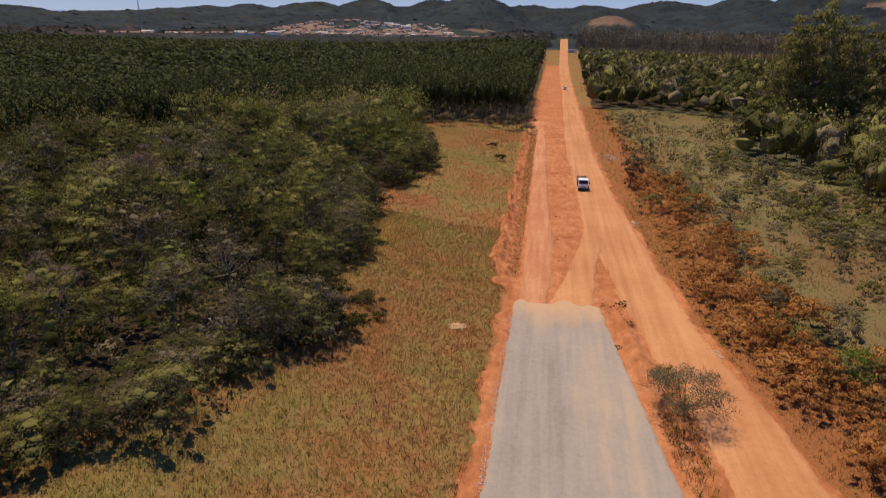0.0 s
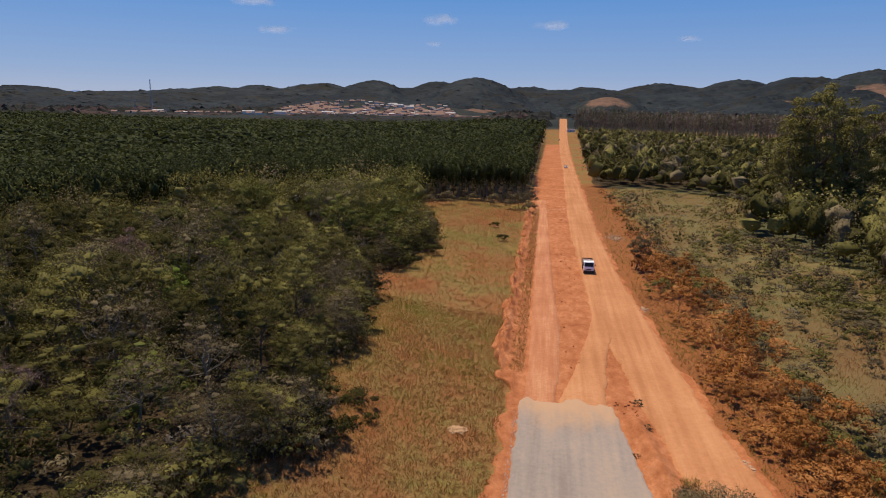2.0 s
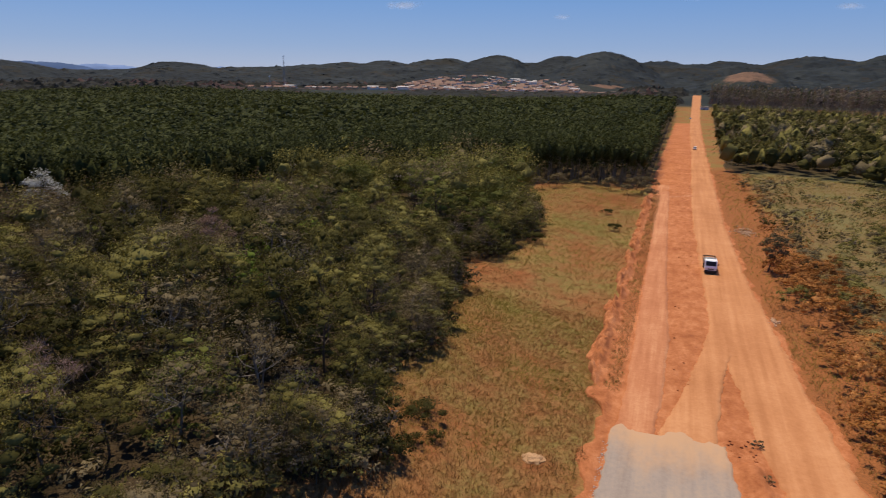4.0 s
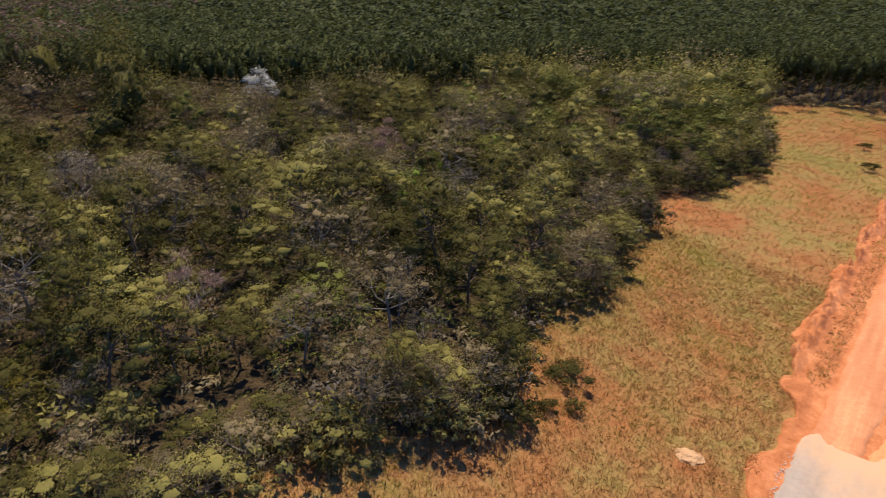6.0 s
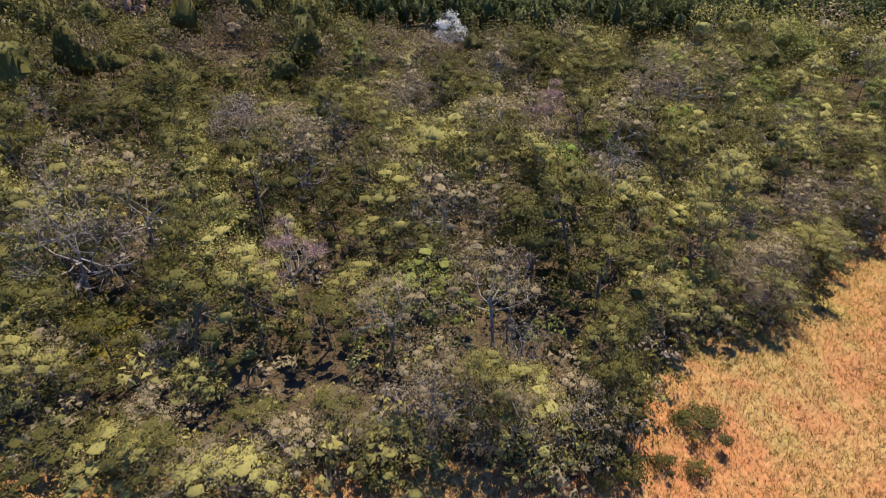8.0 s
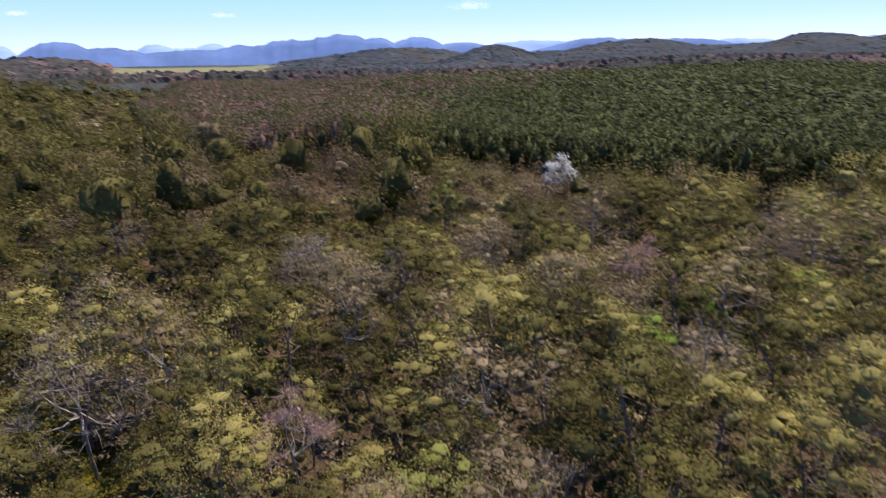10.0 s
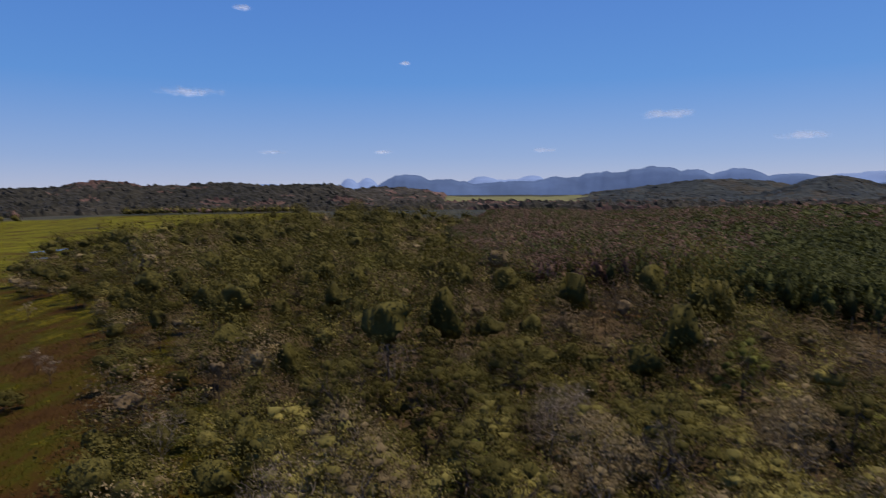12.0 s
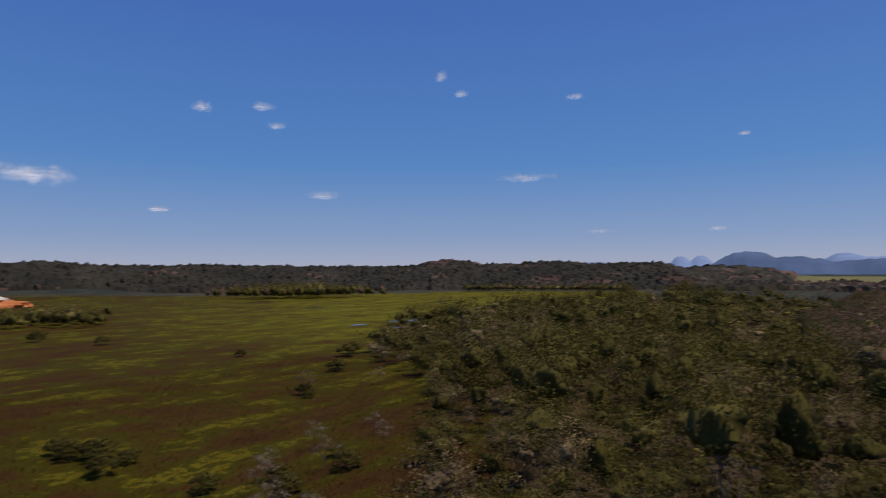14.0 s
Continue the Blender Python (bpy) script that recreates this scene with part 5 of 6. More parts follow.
def far_woods():
    """Woods on the far hills and ridges, by the marsh and behind the plantation."""
    def off_road(X, Y, w=14):
        return sst(w, w + 12, np.abs(X - (road_left(Y) + road_right(Y)) / 2))

    def north(A, R, X, Y):
        out = 1 - sst(0.35, 0.6, scars(A, R) + 0.25 * grain(X, Y, 60, 3, 1))
        thin = 0.25 * grain(X, Y, 240, 4, 3) + 0.8
        town_ = sst(3, 5, A) * sst(24, 22, A) * sst(1640, 1600, R) * sst(1270, 1290, R)
        return out * sst(0.25, 0.45, thin) * (1 - town_)

    canopy("hill_woods", -34, 66, 1560, 3050, 12, 8, [LEAF_HAZED, LEAF_RIDGE], 0.2, "dark woods over the distant rolling hills", north, 12, 0.03)
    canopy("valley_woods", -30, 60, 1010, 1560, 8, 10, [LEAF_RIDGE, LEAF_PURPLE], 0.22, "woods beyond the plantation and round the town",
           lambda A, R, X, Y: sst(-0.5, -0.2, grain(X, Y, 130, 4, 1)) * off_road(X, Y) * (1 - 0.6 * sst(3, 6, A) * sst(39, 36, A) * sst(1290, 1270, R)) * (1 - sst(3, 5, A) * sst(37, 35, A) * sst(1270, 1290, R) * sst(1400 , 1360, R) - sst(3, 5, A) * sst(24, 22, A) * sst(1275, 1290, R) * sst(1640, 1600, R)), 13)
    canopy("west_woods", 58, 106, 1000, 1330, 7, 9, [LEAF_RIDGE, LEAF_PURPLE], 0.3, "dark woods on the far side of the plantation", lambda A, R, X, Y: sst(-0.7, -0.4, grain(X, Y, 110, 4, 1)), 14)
    canopy("west_hill_woods", 55, 86, 1330, 2900, 12, 7, [LEAF_HAZED, LEAF_RIDGE], 0.4, "woods on the low western hills", lambda A, R, X, Y: (1 - sst(0.35, 0.6, scars(A, R))) * sst(86, 81, A + 2 * grain(X, Y, 80, 3, 1)), 15)
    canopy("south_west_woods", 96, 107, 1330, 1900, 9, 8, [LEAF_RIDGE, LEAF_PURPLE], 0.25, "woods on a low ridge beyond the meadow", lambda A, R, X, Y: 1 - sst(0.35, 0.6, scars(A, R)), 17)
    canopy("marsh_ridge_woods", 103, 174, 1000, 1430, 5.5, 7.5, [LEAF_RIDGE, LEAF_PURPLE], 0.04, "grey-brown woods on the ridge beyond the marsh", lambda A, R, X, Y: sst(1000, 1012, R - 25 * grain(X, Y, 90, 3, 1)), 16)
    mats = [BARK, LEAF_DARK, LEAF_OLIVE, LEAF_PURPLE]
    lump = [dome_tree(700 + i, 8, 4.0, 60, 0.55, -0.1, 0, 0.5, 0.75) for i in range(5)]
    r = np.random.default_rng(12)
    wood = Wood("marsh_groves", mats, "dark tree groves standing round the marsh", "woodland")

    def put(az, d, s, sz, purple=0.1):
        x, y = -d * math.sin(radians(az)), d * math.cos(radians(az))
        m = 3 if r.uniform() < purple else (1 if r.uniform() < 0.85 else 2)
        wood.plant(lump[r.integers(5)], m, x, y, gz1(x, y) - 0.5, s, r.uniform(0, 6.28), sz)

    for _ in range(240):
        a = min(max(r.normal(136.5, 3.2), 129), 144)
        deep = 1 - ((a - 136.5) / 8.5) ** 2
        put(a, r.uniform(845 - 50 * deep, 855 + 30 * deep), r.uniform(1.1, 1.8), r.uniform(1.2, 2.0) + 0.6 * deep, 0.05)
    for _ in range(160):
        a = r.uniform(150, 170)
        put(a, r.uniform(440 + 30 * float(wave(a, a, 2.0)), 530), r.uniform(0.8, 1.5), r.uniform(0.7, 1.7), 0.05)
    for _ in range(150):
        put(r.uniform(108, 122), r.uniform(935, 1000), r.uniform(1.0, 1.5), r.uniform(1.0, 1.5), 0.1)
    wood.finish()


# ---- the town, masts, vehicles, clouds ----


def box(bm, x0, y0, z0, x1, y1, z1, bevel=0.0):
    m = Matrix.LocRotScale(((x0 + x1) / 2, (y0 + y1) / 2, (z0 + z1) / 2), None, (x1 - x0, y1 - y0, z1 - z0))
    v = bmesh.ops.create_cube(bm, size=1, matrix=m)["verts"]
    if bevel:
        bmesh.ops.bevel(bm, geom=list({e for q in v for e in q.link_edges}), offset=bevel, segments=2, affect="EDGES")
    return bm


def one_box(*a, bevel=0.0):
    return box(bmesh.new(), *a, bevel=bevel)


def house(wall, roof, w, d, h, pitch, label):
    ob = new("house")
    part("wall", one_box(-w / 2, -d / 2, -1.5, w / 2, d / 2, h), wall, ob)
    bm = bmesh.new()
    o = 0.5
    ridge = h + pitch
    pts = [bm.verts.new(p) for p in ((-w / 2 - o, -d / 2 - o, h), (w / 2 + o, -d / 2 - o, h), (w / 2 + o, d / 2 + o, h), (-w / 2 - o, d / 2 + o, h), (-w / 2 - o, 0, ridge), (w / 2 + o, 0, ridge))]
    for f in ((0, 1, 5, 4), (2, 3, 4, 5), (0, 4, 3), (1, 2, 5), (0, 3, 2, 1)):
        bm.faces.new([pts[i] for i in f])
    part("roof", bm, roof, ob)
    return tagged(ob, label, "house", "houses of the town")


def town():
    r = np.random.default_rng(44)
    tile = plain("roof_tile", (0.27, 0.155, 0.110), 0.9, 0, 0.3, 0.6)
    tile2 = plain("roof_tile_old", (0.19, 0.118, 0.088), 0.9, 0, 0.3, 0.6)
    sheet = plain("roof_sheet", (0.42, 0.39, 0.36), 0.6, 0, 0.2, 0.5)
    white = plain("wall_white", (0.66, 0.61, 0.53), 0.9, 0, 0.12, 0.5)
    brick = plain("wall_brick", (0.44, 0.27, 0.19), 0.9, 0, 0.2, 0.5)
    cream = plain("wall_cream", (0.62, 0.50, 0.33), 0.9, 0, 0.12, 0.5)
    kinds = [house(white, tile, 9, 7, 3.4, 2.2, "white-walled town house with red tile roof"), house(brick, tile2, 8, 7, 3.3, 2.0, "bare brick house with weathered tile roof"),
             house(cream, tile, 10, 7, 3.6, 2.2, "cream town house with red tile roof"), house(brick, sheet, 9, 7, 3.4, 1.2, "brick house with pale sheet roof"), house(white, sheet, 22, 13, 6, 1.6, "large white hall with pale sheet roof")]
    n = 0
    while n < 300:
        az = r.uniform(8, 37) if r.uniform() < 0.42 else r.uniform(8, 24)
        d = 1290 + (abs(r.normal(0, 50)) if az > 24 else r.uniform(0, 330))
        x, y = -d * math.sin(radians(az)), d * math.cos(radians(az))
        k = kinds[r.choice(5, p=[0.24, 0.36, 0.24, 0.13, 0.03])]
        m = Matrix.LocRotScale((x, y, gz1(x, y)), Euler((0, 0, radians(az) + r.normal(0, 0.35))), None)
        if n < 5:
            kinds[n].matrix_basis = m
        else:
            copy_thing(k, m)
        n += 1
    # bare earth on the slope of the town
    ob = new("town_ground", None)
    A, D = np.meshgrid(np.radians(np.linspace(3.5, 23.5, 60)), np.linspace(1280, 1600, 24))
    D = 1280 + (D - 1280) * (0.75 + 0.25 * np.sin(A * 40) + 0.15 * np.sin(A * 97))
    X, Y = -D * np.sin(A), D * np.cos(A)
    bpy.data.objects.remove(ob)
    tagged(new("town_ground", grid_mesh("town_ground", X, Y, gz(X, Y) + 0.6, [plain("town_earth", (0.19, 0.115, 0.078), 0.95, 0, 0.35, 0.05)])), "bare reddish earth between the houses", "bare soil", kind="structure")


def mast(d, az, height, label):
    x, y = -d * math.sin(radians(az)), d * math.cos(radians(az))
    ob = new("lattice_mast")
    steel = plain("mast_steel", (0.30, 0.29, 0.30), 0.5, 0.6, 0.1)
    w = 2.2
    for sx, sy in ((-1, -1), (1, -1), (1, 1), (-1, 1)):
        b = Bits()
        tube(b, [(sx * w, sy * w, 0), (sx * 0.35, sy * 0.35, height)], [0.22, 0.14], 5)
        me = quick_mesh("leg", *b.arrays(), [steel])
        new("leg", me).parent = ob
    b = Bits()
    n = int(height / 4)
    for i in range(n):
        z0, z1 = height * i / n, height * (i + 1) / n
        k0, k1 = w + (0.35 - w) * i / n, w + (0.35 - w) * (i + 1) / n
        for (ax, ay), (cx, cy) in (((-1, -1), (1, -1)), ((1, -1), (1, 1)), ((1, 1), (-1, 1)), ((-1, 1), (-1, -1))):
            tube(b, [(ax * k0, ay * k0, z0), (cx * k1, cy * k1, z1)], [0.1, 0.1], 3)
    new("bracing", quick_mesh("bracing", *b.arrays(), [steel])).parent = ob
    part("antenna", one_box(-0.9, -0.9, height, 0.9, 0.9, height + 2.2, bevel=0.2), plain("antenna_white", (0.7, 0.7, 0.7), 0.5), ob)
    ob.location = (x, y, gz1(x, y))
    tagged(ob, label, "mast")


def wheel(parent, x, y, r, w, rubber, metal):
    for nm, rad, wid, m in (("tyre", r, w, rubber), ("rim", r * 0.6, w * 1.06, metal)):
        bm = bmesh.new()
        bmesh.ops.create_cone(bm, cap_ends=True, segments=20, radius1=rad, radius2=rad, depth=wid, matrix=Matrix.Translation((x, y, r)) @ Matrix.Rotation(math.pi / 2, 4, "Y"))
        if nm == "tyre":
            bmesh.ops.bevel(bm, geom=[e for e in bm.edges if len(e.link_faces) == 2 and abs(e.calc_face_angle(0)) > 1], offset=0.05, segments=2, affect="EDGES")
            ob = part("wheel", bm, m, parent)
        else:
            part("rim", bm, m, ob, "steel wheel rim")


def truck():
    ob = new("cargo_truck")
    paint = plain("paint_white", (0.86, 0.85, 0.82), 0.35, 0, 0.06, 1.0, 0.5)
    glass = plain("glass_dark", (0.02, 0.022, 0.025), 0.3, 0, 0.1, 1.0, 0.15)
    dark = plain("chassis_dark", (0.03, 0.03, 0.03), 0.7)
    wood = plain("bed_wood", (0.20, 0.12, 0.07), 0.85, 0, 0.3, 3.0)
    load = plain("load_grey", (0.26, 0.24, 0.22), 0.9, 0, 0.4, 3.0)
    lamp = plain("lamp_clear", (0.8, 0.8, 0.78), 0.15, 0, 0.05, 1, 0.6)
    rubber = plain("tyre_rubber", (0.025, 0.023, 0.022), 0.9)
    steel = plain("rim_steel", (0.5, 0.5, 0.5), 0.4, 0.7)
    # the cab looks towards -y
    bm = bmesh.new()
    prof = [(-3.05, 0.55), (-3.1, 1.25), (-2.98, 1.45), (-2.62, 2.35), (-2.3, 2.45), (-1.45, 2.45), (-1.4, 0.55)]
    rows = [[bm.verts.new((sx, y, z)) for y, z in prof] for sx in (-1.02, 1.02)]
    for i in range(len(prof)):
        j = (i + 1) % len(prof)
        bm.faces.new([rows[0][i], rows[0][j], rows[1][j], rows[1][i]])
    bm.faces.new(rows[0][::-1])
    bm.faces.new(rows[1])
    bmesh.ops.recalc_face_normals(bm, faces=bm.faces)
    bmesh.ops.bevel(bm, geom=list(bm.edges), offset=0.07, segments=2, affect="EDGES")
    cab = part("cab", bm, paint, ob, "white cab")
    bm = one_box(-0.88, -0.025, -0.4, 0.88, 0.025, 0.4, bevel=0.01)
    bmesh.ops.transform(bm, matrix=pose(0, -2.83, 1.9, -22), verts=bm.verts)
    part("windscreen", bm, glass, cab, "dark windscreen")
    for s in (-1, 1):
        part("side_window", one_box(s * 1.03 - 0.02, -2.5, 1.5, s * 1.03 + 0.02, -1.7, 2.15, bevel=0.01), glass, cab, "dark side window")
        part("headlight", one_box(s * 0.75 - 0.18, -3.13, 0.85, s * 0.75 + 0.18, -3.05, 1.05, bevel=0.02), lamp, cab, "clear headlight")
        part("mirror", one_box(s * 1.22 - 0.1, -2.75, 1.6, s * 1.22 + 0.1, -2.68, 1.95, bevel=0.02), dark, cab, "black side mirror")
    part("bumper", one_box(-1.05, -3.2, 0.45, 1.05, -3.0, 0.72, bevel=0.04), dark, cab)
    part("grille", one_box(-0.5, -3.12, 0.85, 0.5, -3.06, 1.05, bevel=0.01), dark, cab)
    part("chassis", one_box(-0.5, -2.9, 0.5, 0.5, 3.0, 0.75), dark, ob)
    bed = part("bed", one_box(-1.1, -1.3, 0.95, 1.1, 3.1, 1.08, bevel=0.02), wood, ob, "wooden cargo bed")
    for i in range(3):
        z = 1.15 + i * 0.32
        for s in (-1, 1):
            part("side_board", one_box(s * 1.08 - 0.025, -1.28, z, s * 1.08 + 0.025, 3.08, z + 0.22), wood, bed)
        part("end_board", one_box(-1.05, 3.03, z, 1.05, 3.08, z + 0.22), wood, bed)
        part("end_board", one_box(-1.05, -1.28, z, 1.05, -1.23, z + 0.22), wood, bed)
    part("load", one_box(-0.95, -1.1, 1.09, 0.95, 2.8, 1.75, bevel=0.12), load, bed, "grey covered load")
    part("roof_rack", one_box(-0.95, -1.34, 2.2, 0.95, -1.29, 2.62, bevel=0.01), steel, bed, "steel headboard")
    for s in (-1, 1):
        wheel(ob, s * 0.88, -2.2, 0.42, 0.26, rubber, steel)
        wheel(ob, s * 0.82, 1.7, 0.42, 0.46, rubber, steel)
    ob.matrix_basis = pose(15.4, 122.0, gz1(15.4, 122) + 0.22, 0, 0, 1)
    tagged(ob, "white light truck with wooden stake bed on the dirt road", "truck")


def car(x, y, col, label):
    ob = new("car")
    paint = plain("car_paint", col, 0.3, 0, 0.05, 1, 0.5)
    glass = plain("car_glass", (0.03, 0.03, 0.035), 0.1)
    rubber = plain("car_tyre", (0.03, 0.03, 0.03), 0.9)
    steel = plain("car_rim", (0.5, 0.5, 0.5), 0.4, 0.7)
    body = part("body", one_box(-0.88, -2.05, 0.32, 0.88, 2.05, 0.95, bevel=0.14), paint, ob)
    bm = one_box(-0.78, -1.0, 0.93, 0.78, 1.6, 1.48, bevel=0.05)
    for v in bm.verts:
        if v.co.z > 1.2:
            v.co.x *= 0.85
            v.co.y = v.co.y * 0.72 + 0.1
    part("cabin", bm, glass, body, "dark glazed cabin")
    part("roof", one_box(-0.64, -0.6, 1.46, 0.64, 1.2, 1.53, bevel=0.03), paint, body)
    for s in (-1, 1):
        for yy in (-1.3, 1.3):
            wheel(ob, s * 0.82, yy, 0.32, 0.2, rubber, steel)
    ob.matrix_basis = pose(x, y, gz1(x, y) + 0.22)
    tagged(ob, label, "car")


def shed():
    ob = new("roadside_shed")
    wallm = plain("shed_blue", (0.40, 0.46, 0.54), 0.8, 0, 0.15, 0.8)
    part("wall", one_box(-5, -3, -0.2, 5, 3, 3.6), wallm, ob, "blue painted walls")
    part("roof", one_box(-5.6, -3.6, 3.6, 5.6, 3.6, 3.85), plain("shed_roof", (0.45, 0.45, 0.46), 0.6), ob)
    part("door", one_box(-1, -3.08, 0, 0.2, -2.95, 2.2), plain("shed_door", (0.08, 0.09, 0.1), 0.7), ob)
    ob.matrix_basis = pose(36, 905, gz1(36, 905))
    tagged(ob, "small blue shed beside the far end of the road", "shed")


def stones():
    """Pale rubble beside the road and white gravel along the road base."""
    r = np.random.default_rng(17)

    def pile(name, pts, lo, hi, mat, label, category):
        b = Bits()
        ico = bmesh.new()
        bmesh.ops.create_icosphere(ico, subdivisions=1, radius=1)
        v0 = np.array([v.co[:] for v in ico.verts])
        f0 = np.array([[v.index for v in f.verts] for f in ico.faces])
        ico.free()
        for x, y, lift in pts:
            s = r.uniform(lo, hi)
            v = v0 * r.uniform(0.7, 1.2, (len(v0), 1)) * [s, s * r.uniform(0.7, 1.2), s * 0.7]
            b.add(v + [x, y, gz1(x, y) + lift + s * 0.3], None, f0)
        tagged(new(name, quick_mesh(name, *b.arrays(), [mat])), label, category, kind="stuff")

    pile("gravel_edge", [(float(pave_left(y)) - 0.12 + r.normal(0, 0.14), y, 0.1) for y in r.uniform(5, 55, 420)], 0.03, 0.075, GRAVEL, "white gravel spilled along the road base", "gravel")
    pile("rubble", [(24.6 + r.normal(0, 1.1), 160 + r.normal(0, 2.2), 0.0) for _ in range(140)] + [(23.3 + r.normal(0, 0.4), 97 + r.normal(0, 0.8), 0.0) for _ in range(30)] + [(26.5 + r.normal(0, 0.3), 47.5 + r.normal(0, 0.8), 0.0) for _ in range(24)], 0.10, 0.30, plain("rubble_pale", (0.46, 0.28, 0.165), 0.95, 0, 0.3, 2.0), "pale rubble dumped beside the dirt road", "rubble")
    clods = []
    for _ in range(500):
        y = r.uniform(74, 200)
        clods.append((1.3 + 0.5 * float(wave(y, y, 5)) + r.normal(0, 0.5), y, 0.25))
    for _ in range(50):
        y = r.uniform(62, 200)
        clods.append((r.uniform(9.6, 12.6), y, 0.1))
    for _ in range(160):
        y = r.uniform(20, 60)
        clods.append((r.uniform(float(pave_right(y)) + 0.4, float(road_left(y)) - 0.3), y, 0.08))
    pile("soil_clods", clods, 0.06, 0.2, RED_SOIL, "red soil clods along the earth berm", "soil clods")


def cloud_mat():
    n = Nodes("cloud_vapour")
    tc = n.t.nodes.new("ShaderNodeTexCoord")
    ln = n.t.nodes.new("ShaderNodeVectorMath")
    ln.operation = "LENGTH"
    n.t.links.new(tc.outputs["Object"], ln.inputs[0])
    puff = n.noise(0.011, 6.0, 0.62)
    d = n.math("SUBTRACT", n.math("MULTIPLY_ADD", puff, 1.5, 0.0), n.math("MULTIPLY", ln.outputs["Value"], 0.95))
    alpha = n.fit(d, -0.1, 0.75, 0.0, 0.6)
    n.done((0.9, 0.9, 0.92), 1.0, 0, 0.0)
    # added glow whitens the vapour where the sun leaves it grey
    n.put(n.p.inputs["Emission Color"], (1.0, 0.97, 0.96, 1))
    n.p.inputs["Emission Strength"].default_value = 0.35
    n.put(n.p.inputs["Alpha"], alpha)
    return n.mat


def clouds():
    m = cloud_mat()
    r = np.random.default_rng(2)
    sh = []
    for k in range(3):
        ob = new("cloud")
        bm = bmesh.new()
        bmesh.ops.create_grid(bm, x_segments=24, y_segments=12, size=1)
        for v in bm.verts:
            x, y = v.co.x, v.co.y
            v.co = Vector((x, 0.25 * (1 - x * x - y * y) + 0.08 * noise.noise(Vector((x * 3, y * 3, k * 7))), y))
        part("vapour", bm, m, ob)
        sh.append(tagged(ob, "small white fair-weather cloud in the blue sky", "cloud", "clouds"))
    # azimuth, elevation, half width and half height in degrees
    spots = [(9.1, 7.2, 2.3, 0.7), (-0.2, 6.8, 2.4, 0.7), (23.0, 6.1, 1.9, 0.55), (9.9, 5.3, 1.2, 0.4), (24.5, 8.2, 3.0, 0.6), (-11, 5.65, 1.4, 0.45), (118, 8.2, 4.0, 0.6), (123.6, 15.5, 0.9, 0.5), (125.5, 17.0, 0.9, 0.9), (113.5, 14.9, 1.2, 0.4), (100.2, 10.9, 0.7, 0.3), (136, 6.7, 2.0, 0.6), (111.7, 3.4, 1.6, 0.35), (102.2, 3.4, 1.1, 0.3), (78, 6.1, 3.5, 0.6), (146, 13.7, 1.3, 0.8), (140.8, 14.0, 1.6, 0.7), (139.8, 12.5, 1.2, 0.5), (158.3, 7.5, 4.5, 1.3), (149.2, 5.2, 1.6, 0.35), (88, 3.4, 1.4, 0.35), (68, 4.0, 3.0, 0.5)]
    for i, (az, el, w, h) in enumerate(spots):
        d = 4300
        p = (-d * math.sin(radians(az)), d * math.cos(radians(az)), 34 + d * math.tan(radians(el)))
        mm = Matrix.LocRotScale(p, Euler((0, 0, radians(az))), None)
        ob = sh[i] if i < 3 else copy_thing(sh[i % 3], mm)
        ob.matrix_basis = mm
        ob.scale = (d * math.tan(radians(w * 0.85)), 60, d * math.tan(radians(h * 0.8)))


def mountains():
    """The ranges on the horizon, blue with painted haze: azimuth, crest in degrees over the eye, half width."""
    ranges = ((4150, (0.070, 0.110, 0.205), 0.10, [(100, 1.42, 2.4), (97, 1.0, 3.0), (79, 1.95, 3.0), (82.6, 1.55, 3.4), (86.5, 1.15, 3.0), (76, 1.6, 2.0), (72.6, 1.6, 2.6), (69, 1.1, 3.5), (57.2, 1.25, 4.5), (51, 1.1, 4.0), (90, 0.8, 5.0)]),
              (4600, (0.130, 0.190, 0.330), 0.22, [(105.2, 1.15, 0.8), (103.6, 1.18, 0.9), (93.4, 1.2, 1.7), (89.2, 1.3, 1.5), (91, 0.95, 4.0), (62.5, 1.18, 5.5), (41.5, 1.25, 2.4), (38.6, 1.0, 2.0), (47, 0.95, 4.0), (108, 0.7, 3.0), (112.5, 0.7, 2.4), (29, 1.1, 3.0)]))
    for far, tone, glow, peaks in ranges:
        n = Nodes("haze_blue_range")
        # distance haze is put into the colour as blue, and brightened by a glow
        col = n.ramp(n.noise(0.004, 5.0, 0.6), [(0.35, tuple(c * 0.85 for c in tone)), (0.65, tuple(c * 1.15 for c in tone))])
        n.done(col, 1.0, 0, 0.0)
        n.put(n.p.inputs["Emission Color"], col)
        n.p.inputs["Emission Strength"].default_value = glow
        az = np.linspace(min(p[0] for p in peaks) - 9, max(p[0] for p in peaks) + 9, 420)
        el = np.zeros_like(az)
        for a, e, w in peaks:
            el = np.maximum(el, 0.96 * e * np.exp(-(np.abs(az - a) / w) ** 2.8 * 0.7))
        el = el * (1 + 0.06 * grain(az, az * 0.0, 0.9, 4, 3)) + 0.03 * grain(az, az * 0.0, 0.5, 3, 2)
        R = far + np.array([-270, -120, 0, 140])[:, None]
        k = np.array([0, 0.75, 1.0, 0.3])[:, None]
        A = np.radians(az)[None, :]
        X, Y = -R * np.sin(A), R * np.cos(A)
        Z = -10 + np.clip(43 + far * np.tan(np.radians(el)), 0, None)[None, :] * k
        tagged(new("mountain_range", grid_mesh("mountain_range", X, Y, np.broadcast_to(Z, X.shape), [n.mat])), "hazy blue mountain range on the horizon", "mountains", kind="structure")


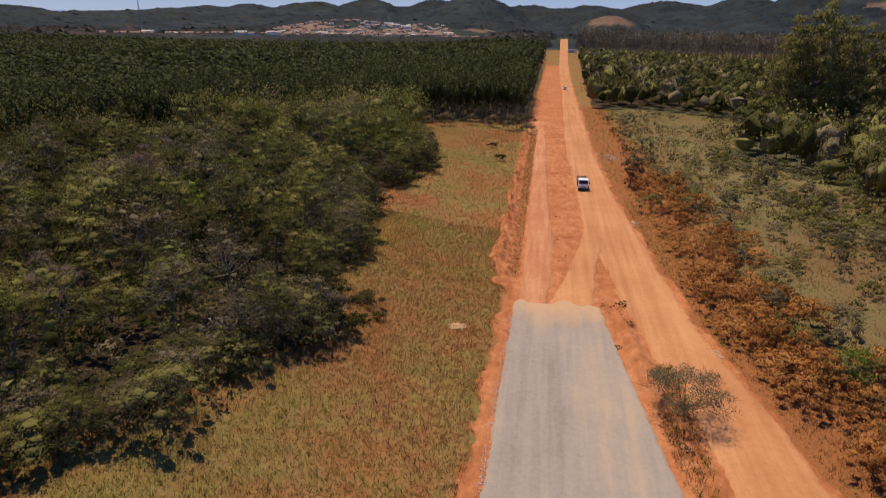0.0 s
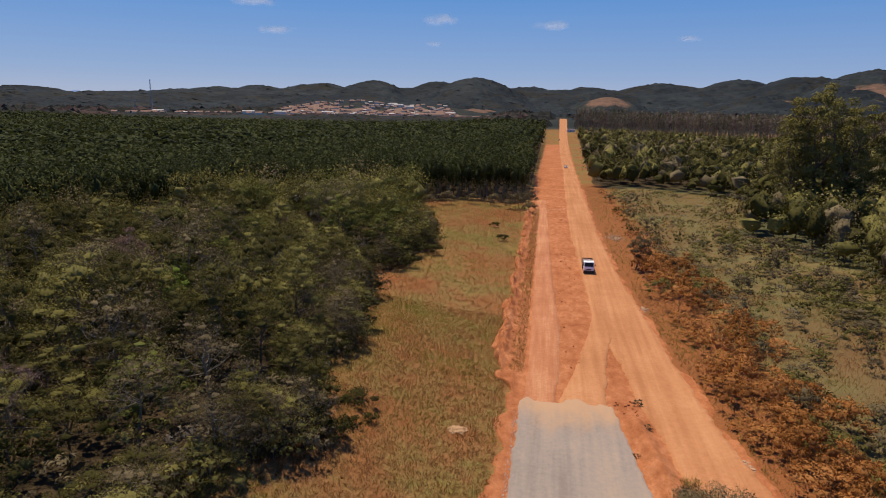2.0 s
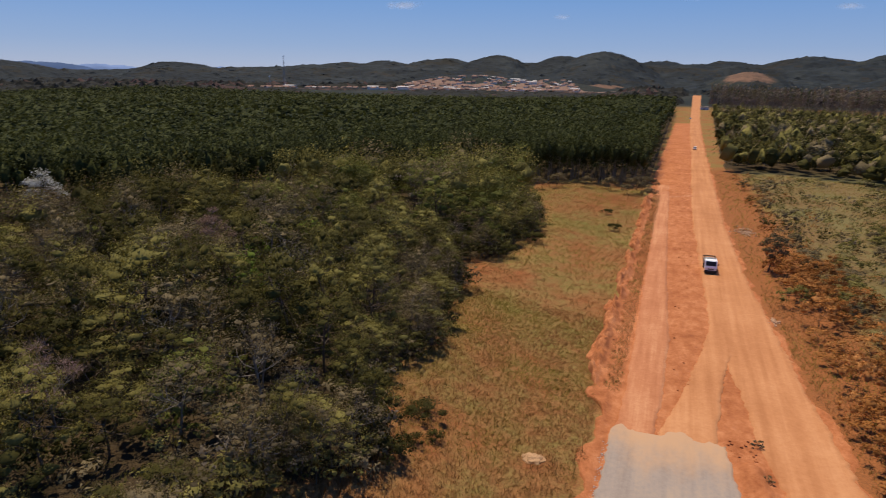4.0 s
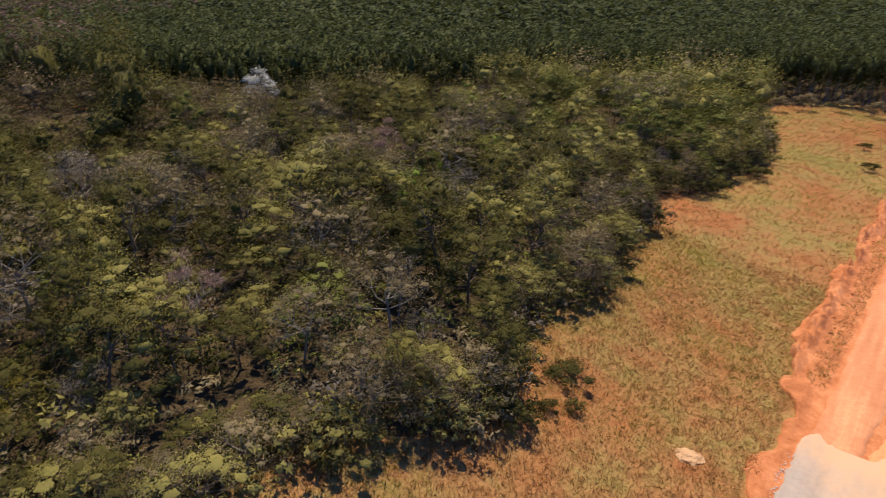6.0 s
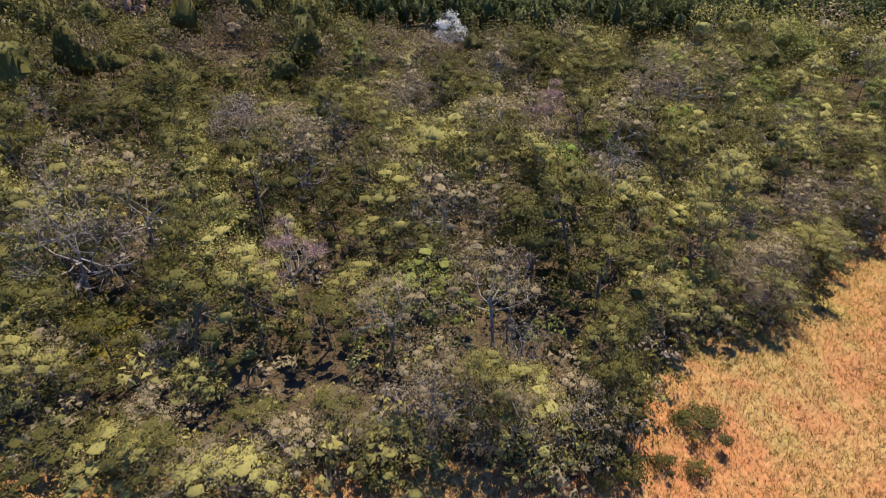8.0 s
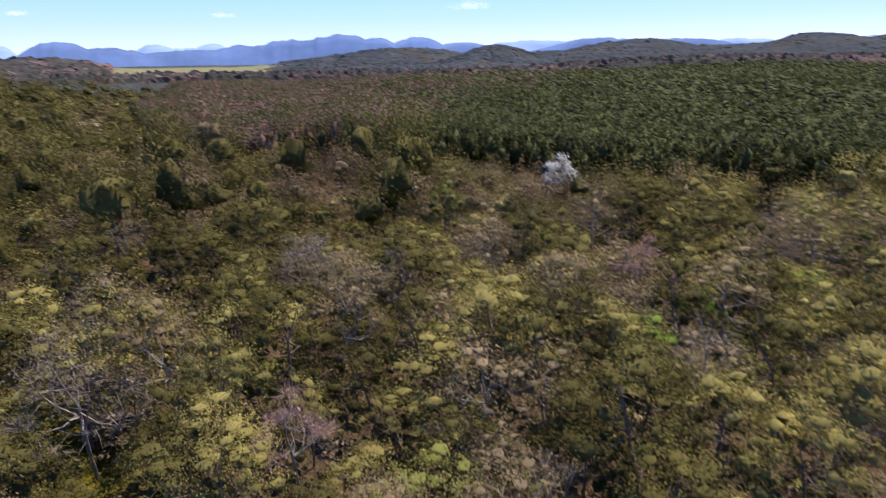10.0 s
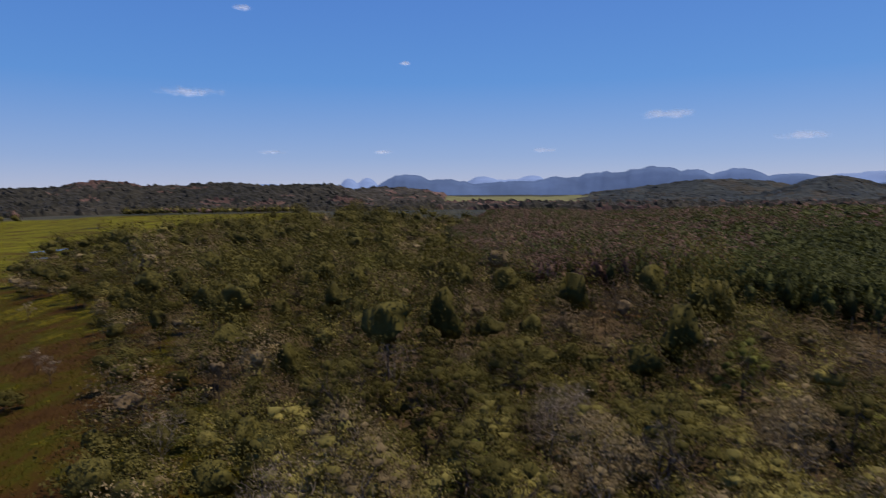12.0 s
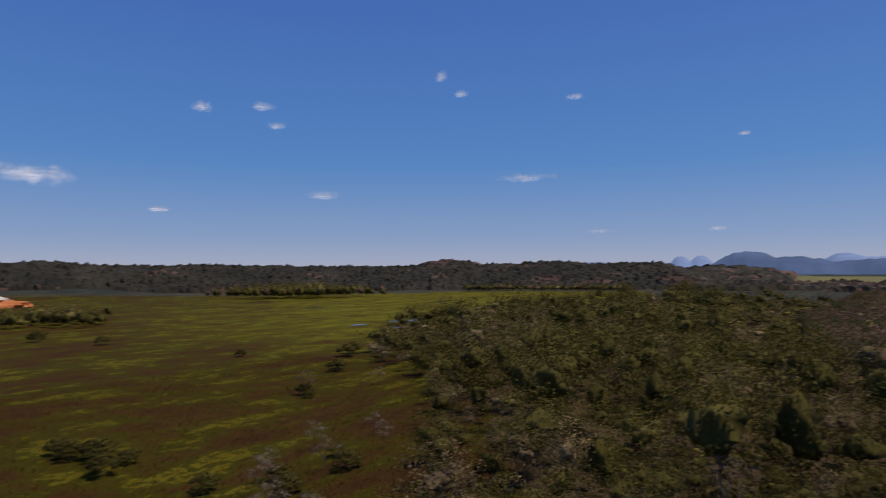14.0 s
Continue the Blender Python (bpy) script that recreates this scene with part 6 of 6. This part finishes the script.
def marsh_extras():
    """Open water in the marsh and the bare bank at its far side."""
    r = np.random.default_rng(6)
    n = Nodes("marsh_water")
    n.bump(n.noise(1.5, 3.0), 0.15, 0.02)
    n.done((0.05, 0.055, 0.045), 0.08, 0, 0.5)
    b = Bits()
    for x, y, sx, sy in ((-265, -560, 16, 7), (-247, -540, 9, 4), (-330, -230, 11, 6), (-296, -205, 8, 4), (-310, -250, 7, 3), (-430, -420, 14, 6), (-480, -560, 16, 6), (-520, -340, 12, 5)):
        a = np.arange(18) / 18 * 2 * math.pi
        k = r.uniform(0.6, 1.2, 18)
        v = np.stack([x + sx * k * np.cos(a), y + sy * k * np.sin(a)], -1)
        z = float(gz(v[:, 0], v[:, 1]).max()) + 0.25
        v = np.concatenate([np.column_stack([v, np.full(18, z)]), [[x, y, z]]])
        i = np.arange(18)
        b.add(v, None, np.stack([i, (i + 1) % 18, np.full(18, 18)], -1))
    tagged(new("water", quick_mesh("water", *b.arrays(), [n.mat])), "still open water among the marsh grass", "water", kind="structure")
    ob = new("earth_bank")
    bm = bmesh.new()
    bmesh.ops.create_icosphere(bm, subdivisions=3, radius=1)
    for v in bm.verts:
        k = 1 + 0.3 * noise.noise(v.co * 2.0) + 0.15 * noise.noise(v.co * 5)
        v.co = Vector((v.co.x * 34 * k, v.co.y * 16 * k, max(v.co.z, -0.1) * 9 * k))
    part("slope", bm, RED_SOIL, ob, "orange cut slope")
    bm = bmesh.new()
    bmesh.ops.create_icosphere(bm, subdivisions=3, radius=1)
    for v in bm.verts:
        k = 1 + 0.3 * noise.noise(v.co * 2.4 + Vector((3, 1, 0)))
        v.co = Vector((v.co.x * 20 * k + 4, v.co.y * 12 * k, max(v.co.z, -0.1) * 5 * k + 6.5))
    part("spoil", bm, GRAVEL, ob, "white spoil on top")
    ob.location = (-262, -690, gz1(-262, -690))
    tagged(ob, "orange earth bank with white spoil beside the marsh", "earth bank")


forest()
marsh_extras()
marked_trees()
plantation()
east()
field_bushes()
far_woods()
town()
mast(1420, 33.0, 62, "tall grey lattice mast behind the town")
mast(1440, 34.2, 22, "short grey mast behind the town")
truck()
car(16.6, 366, (0.75, 0.75, 0.74), "small white car far along the dirt road")
car(17.6, 700, (0.6, 0.6, 0.6), "pale car near the far end of the dirt road")
shed()
mountains()
clouds()
stones()
grass()
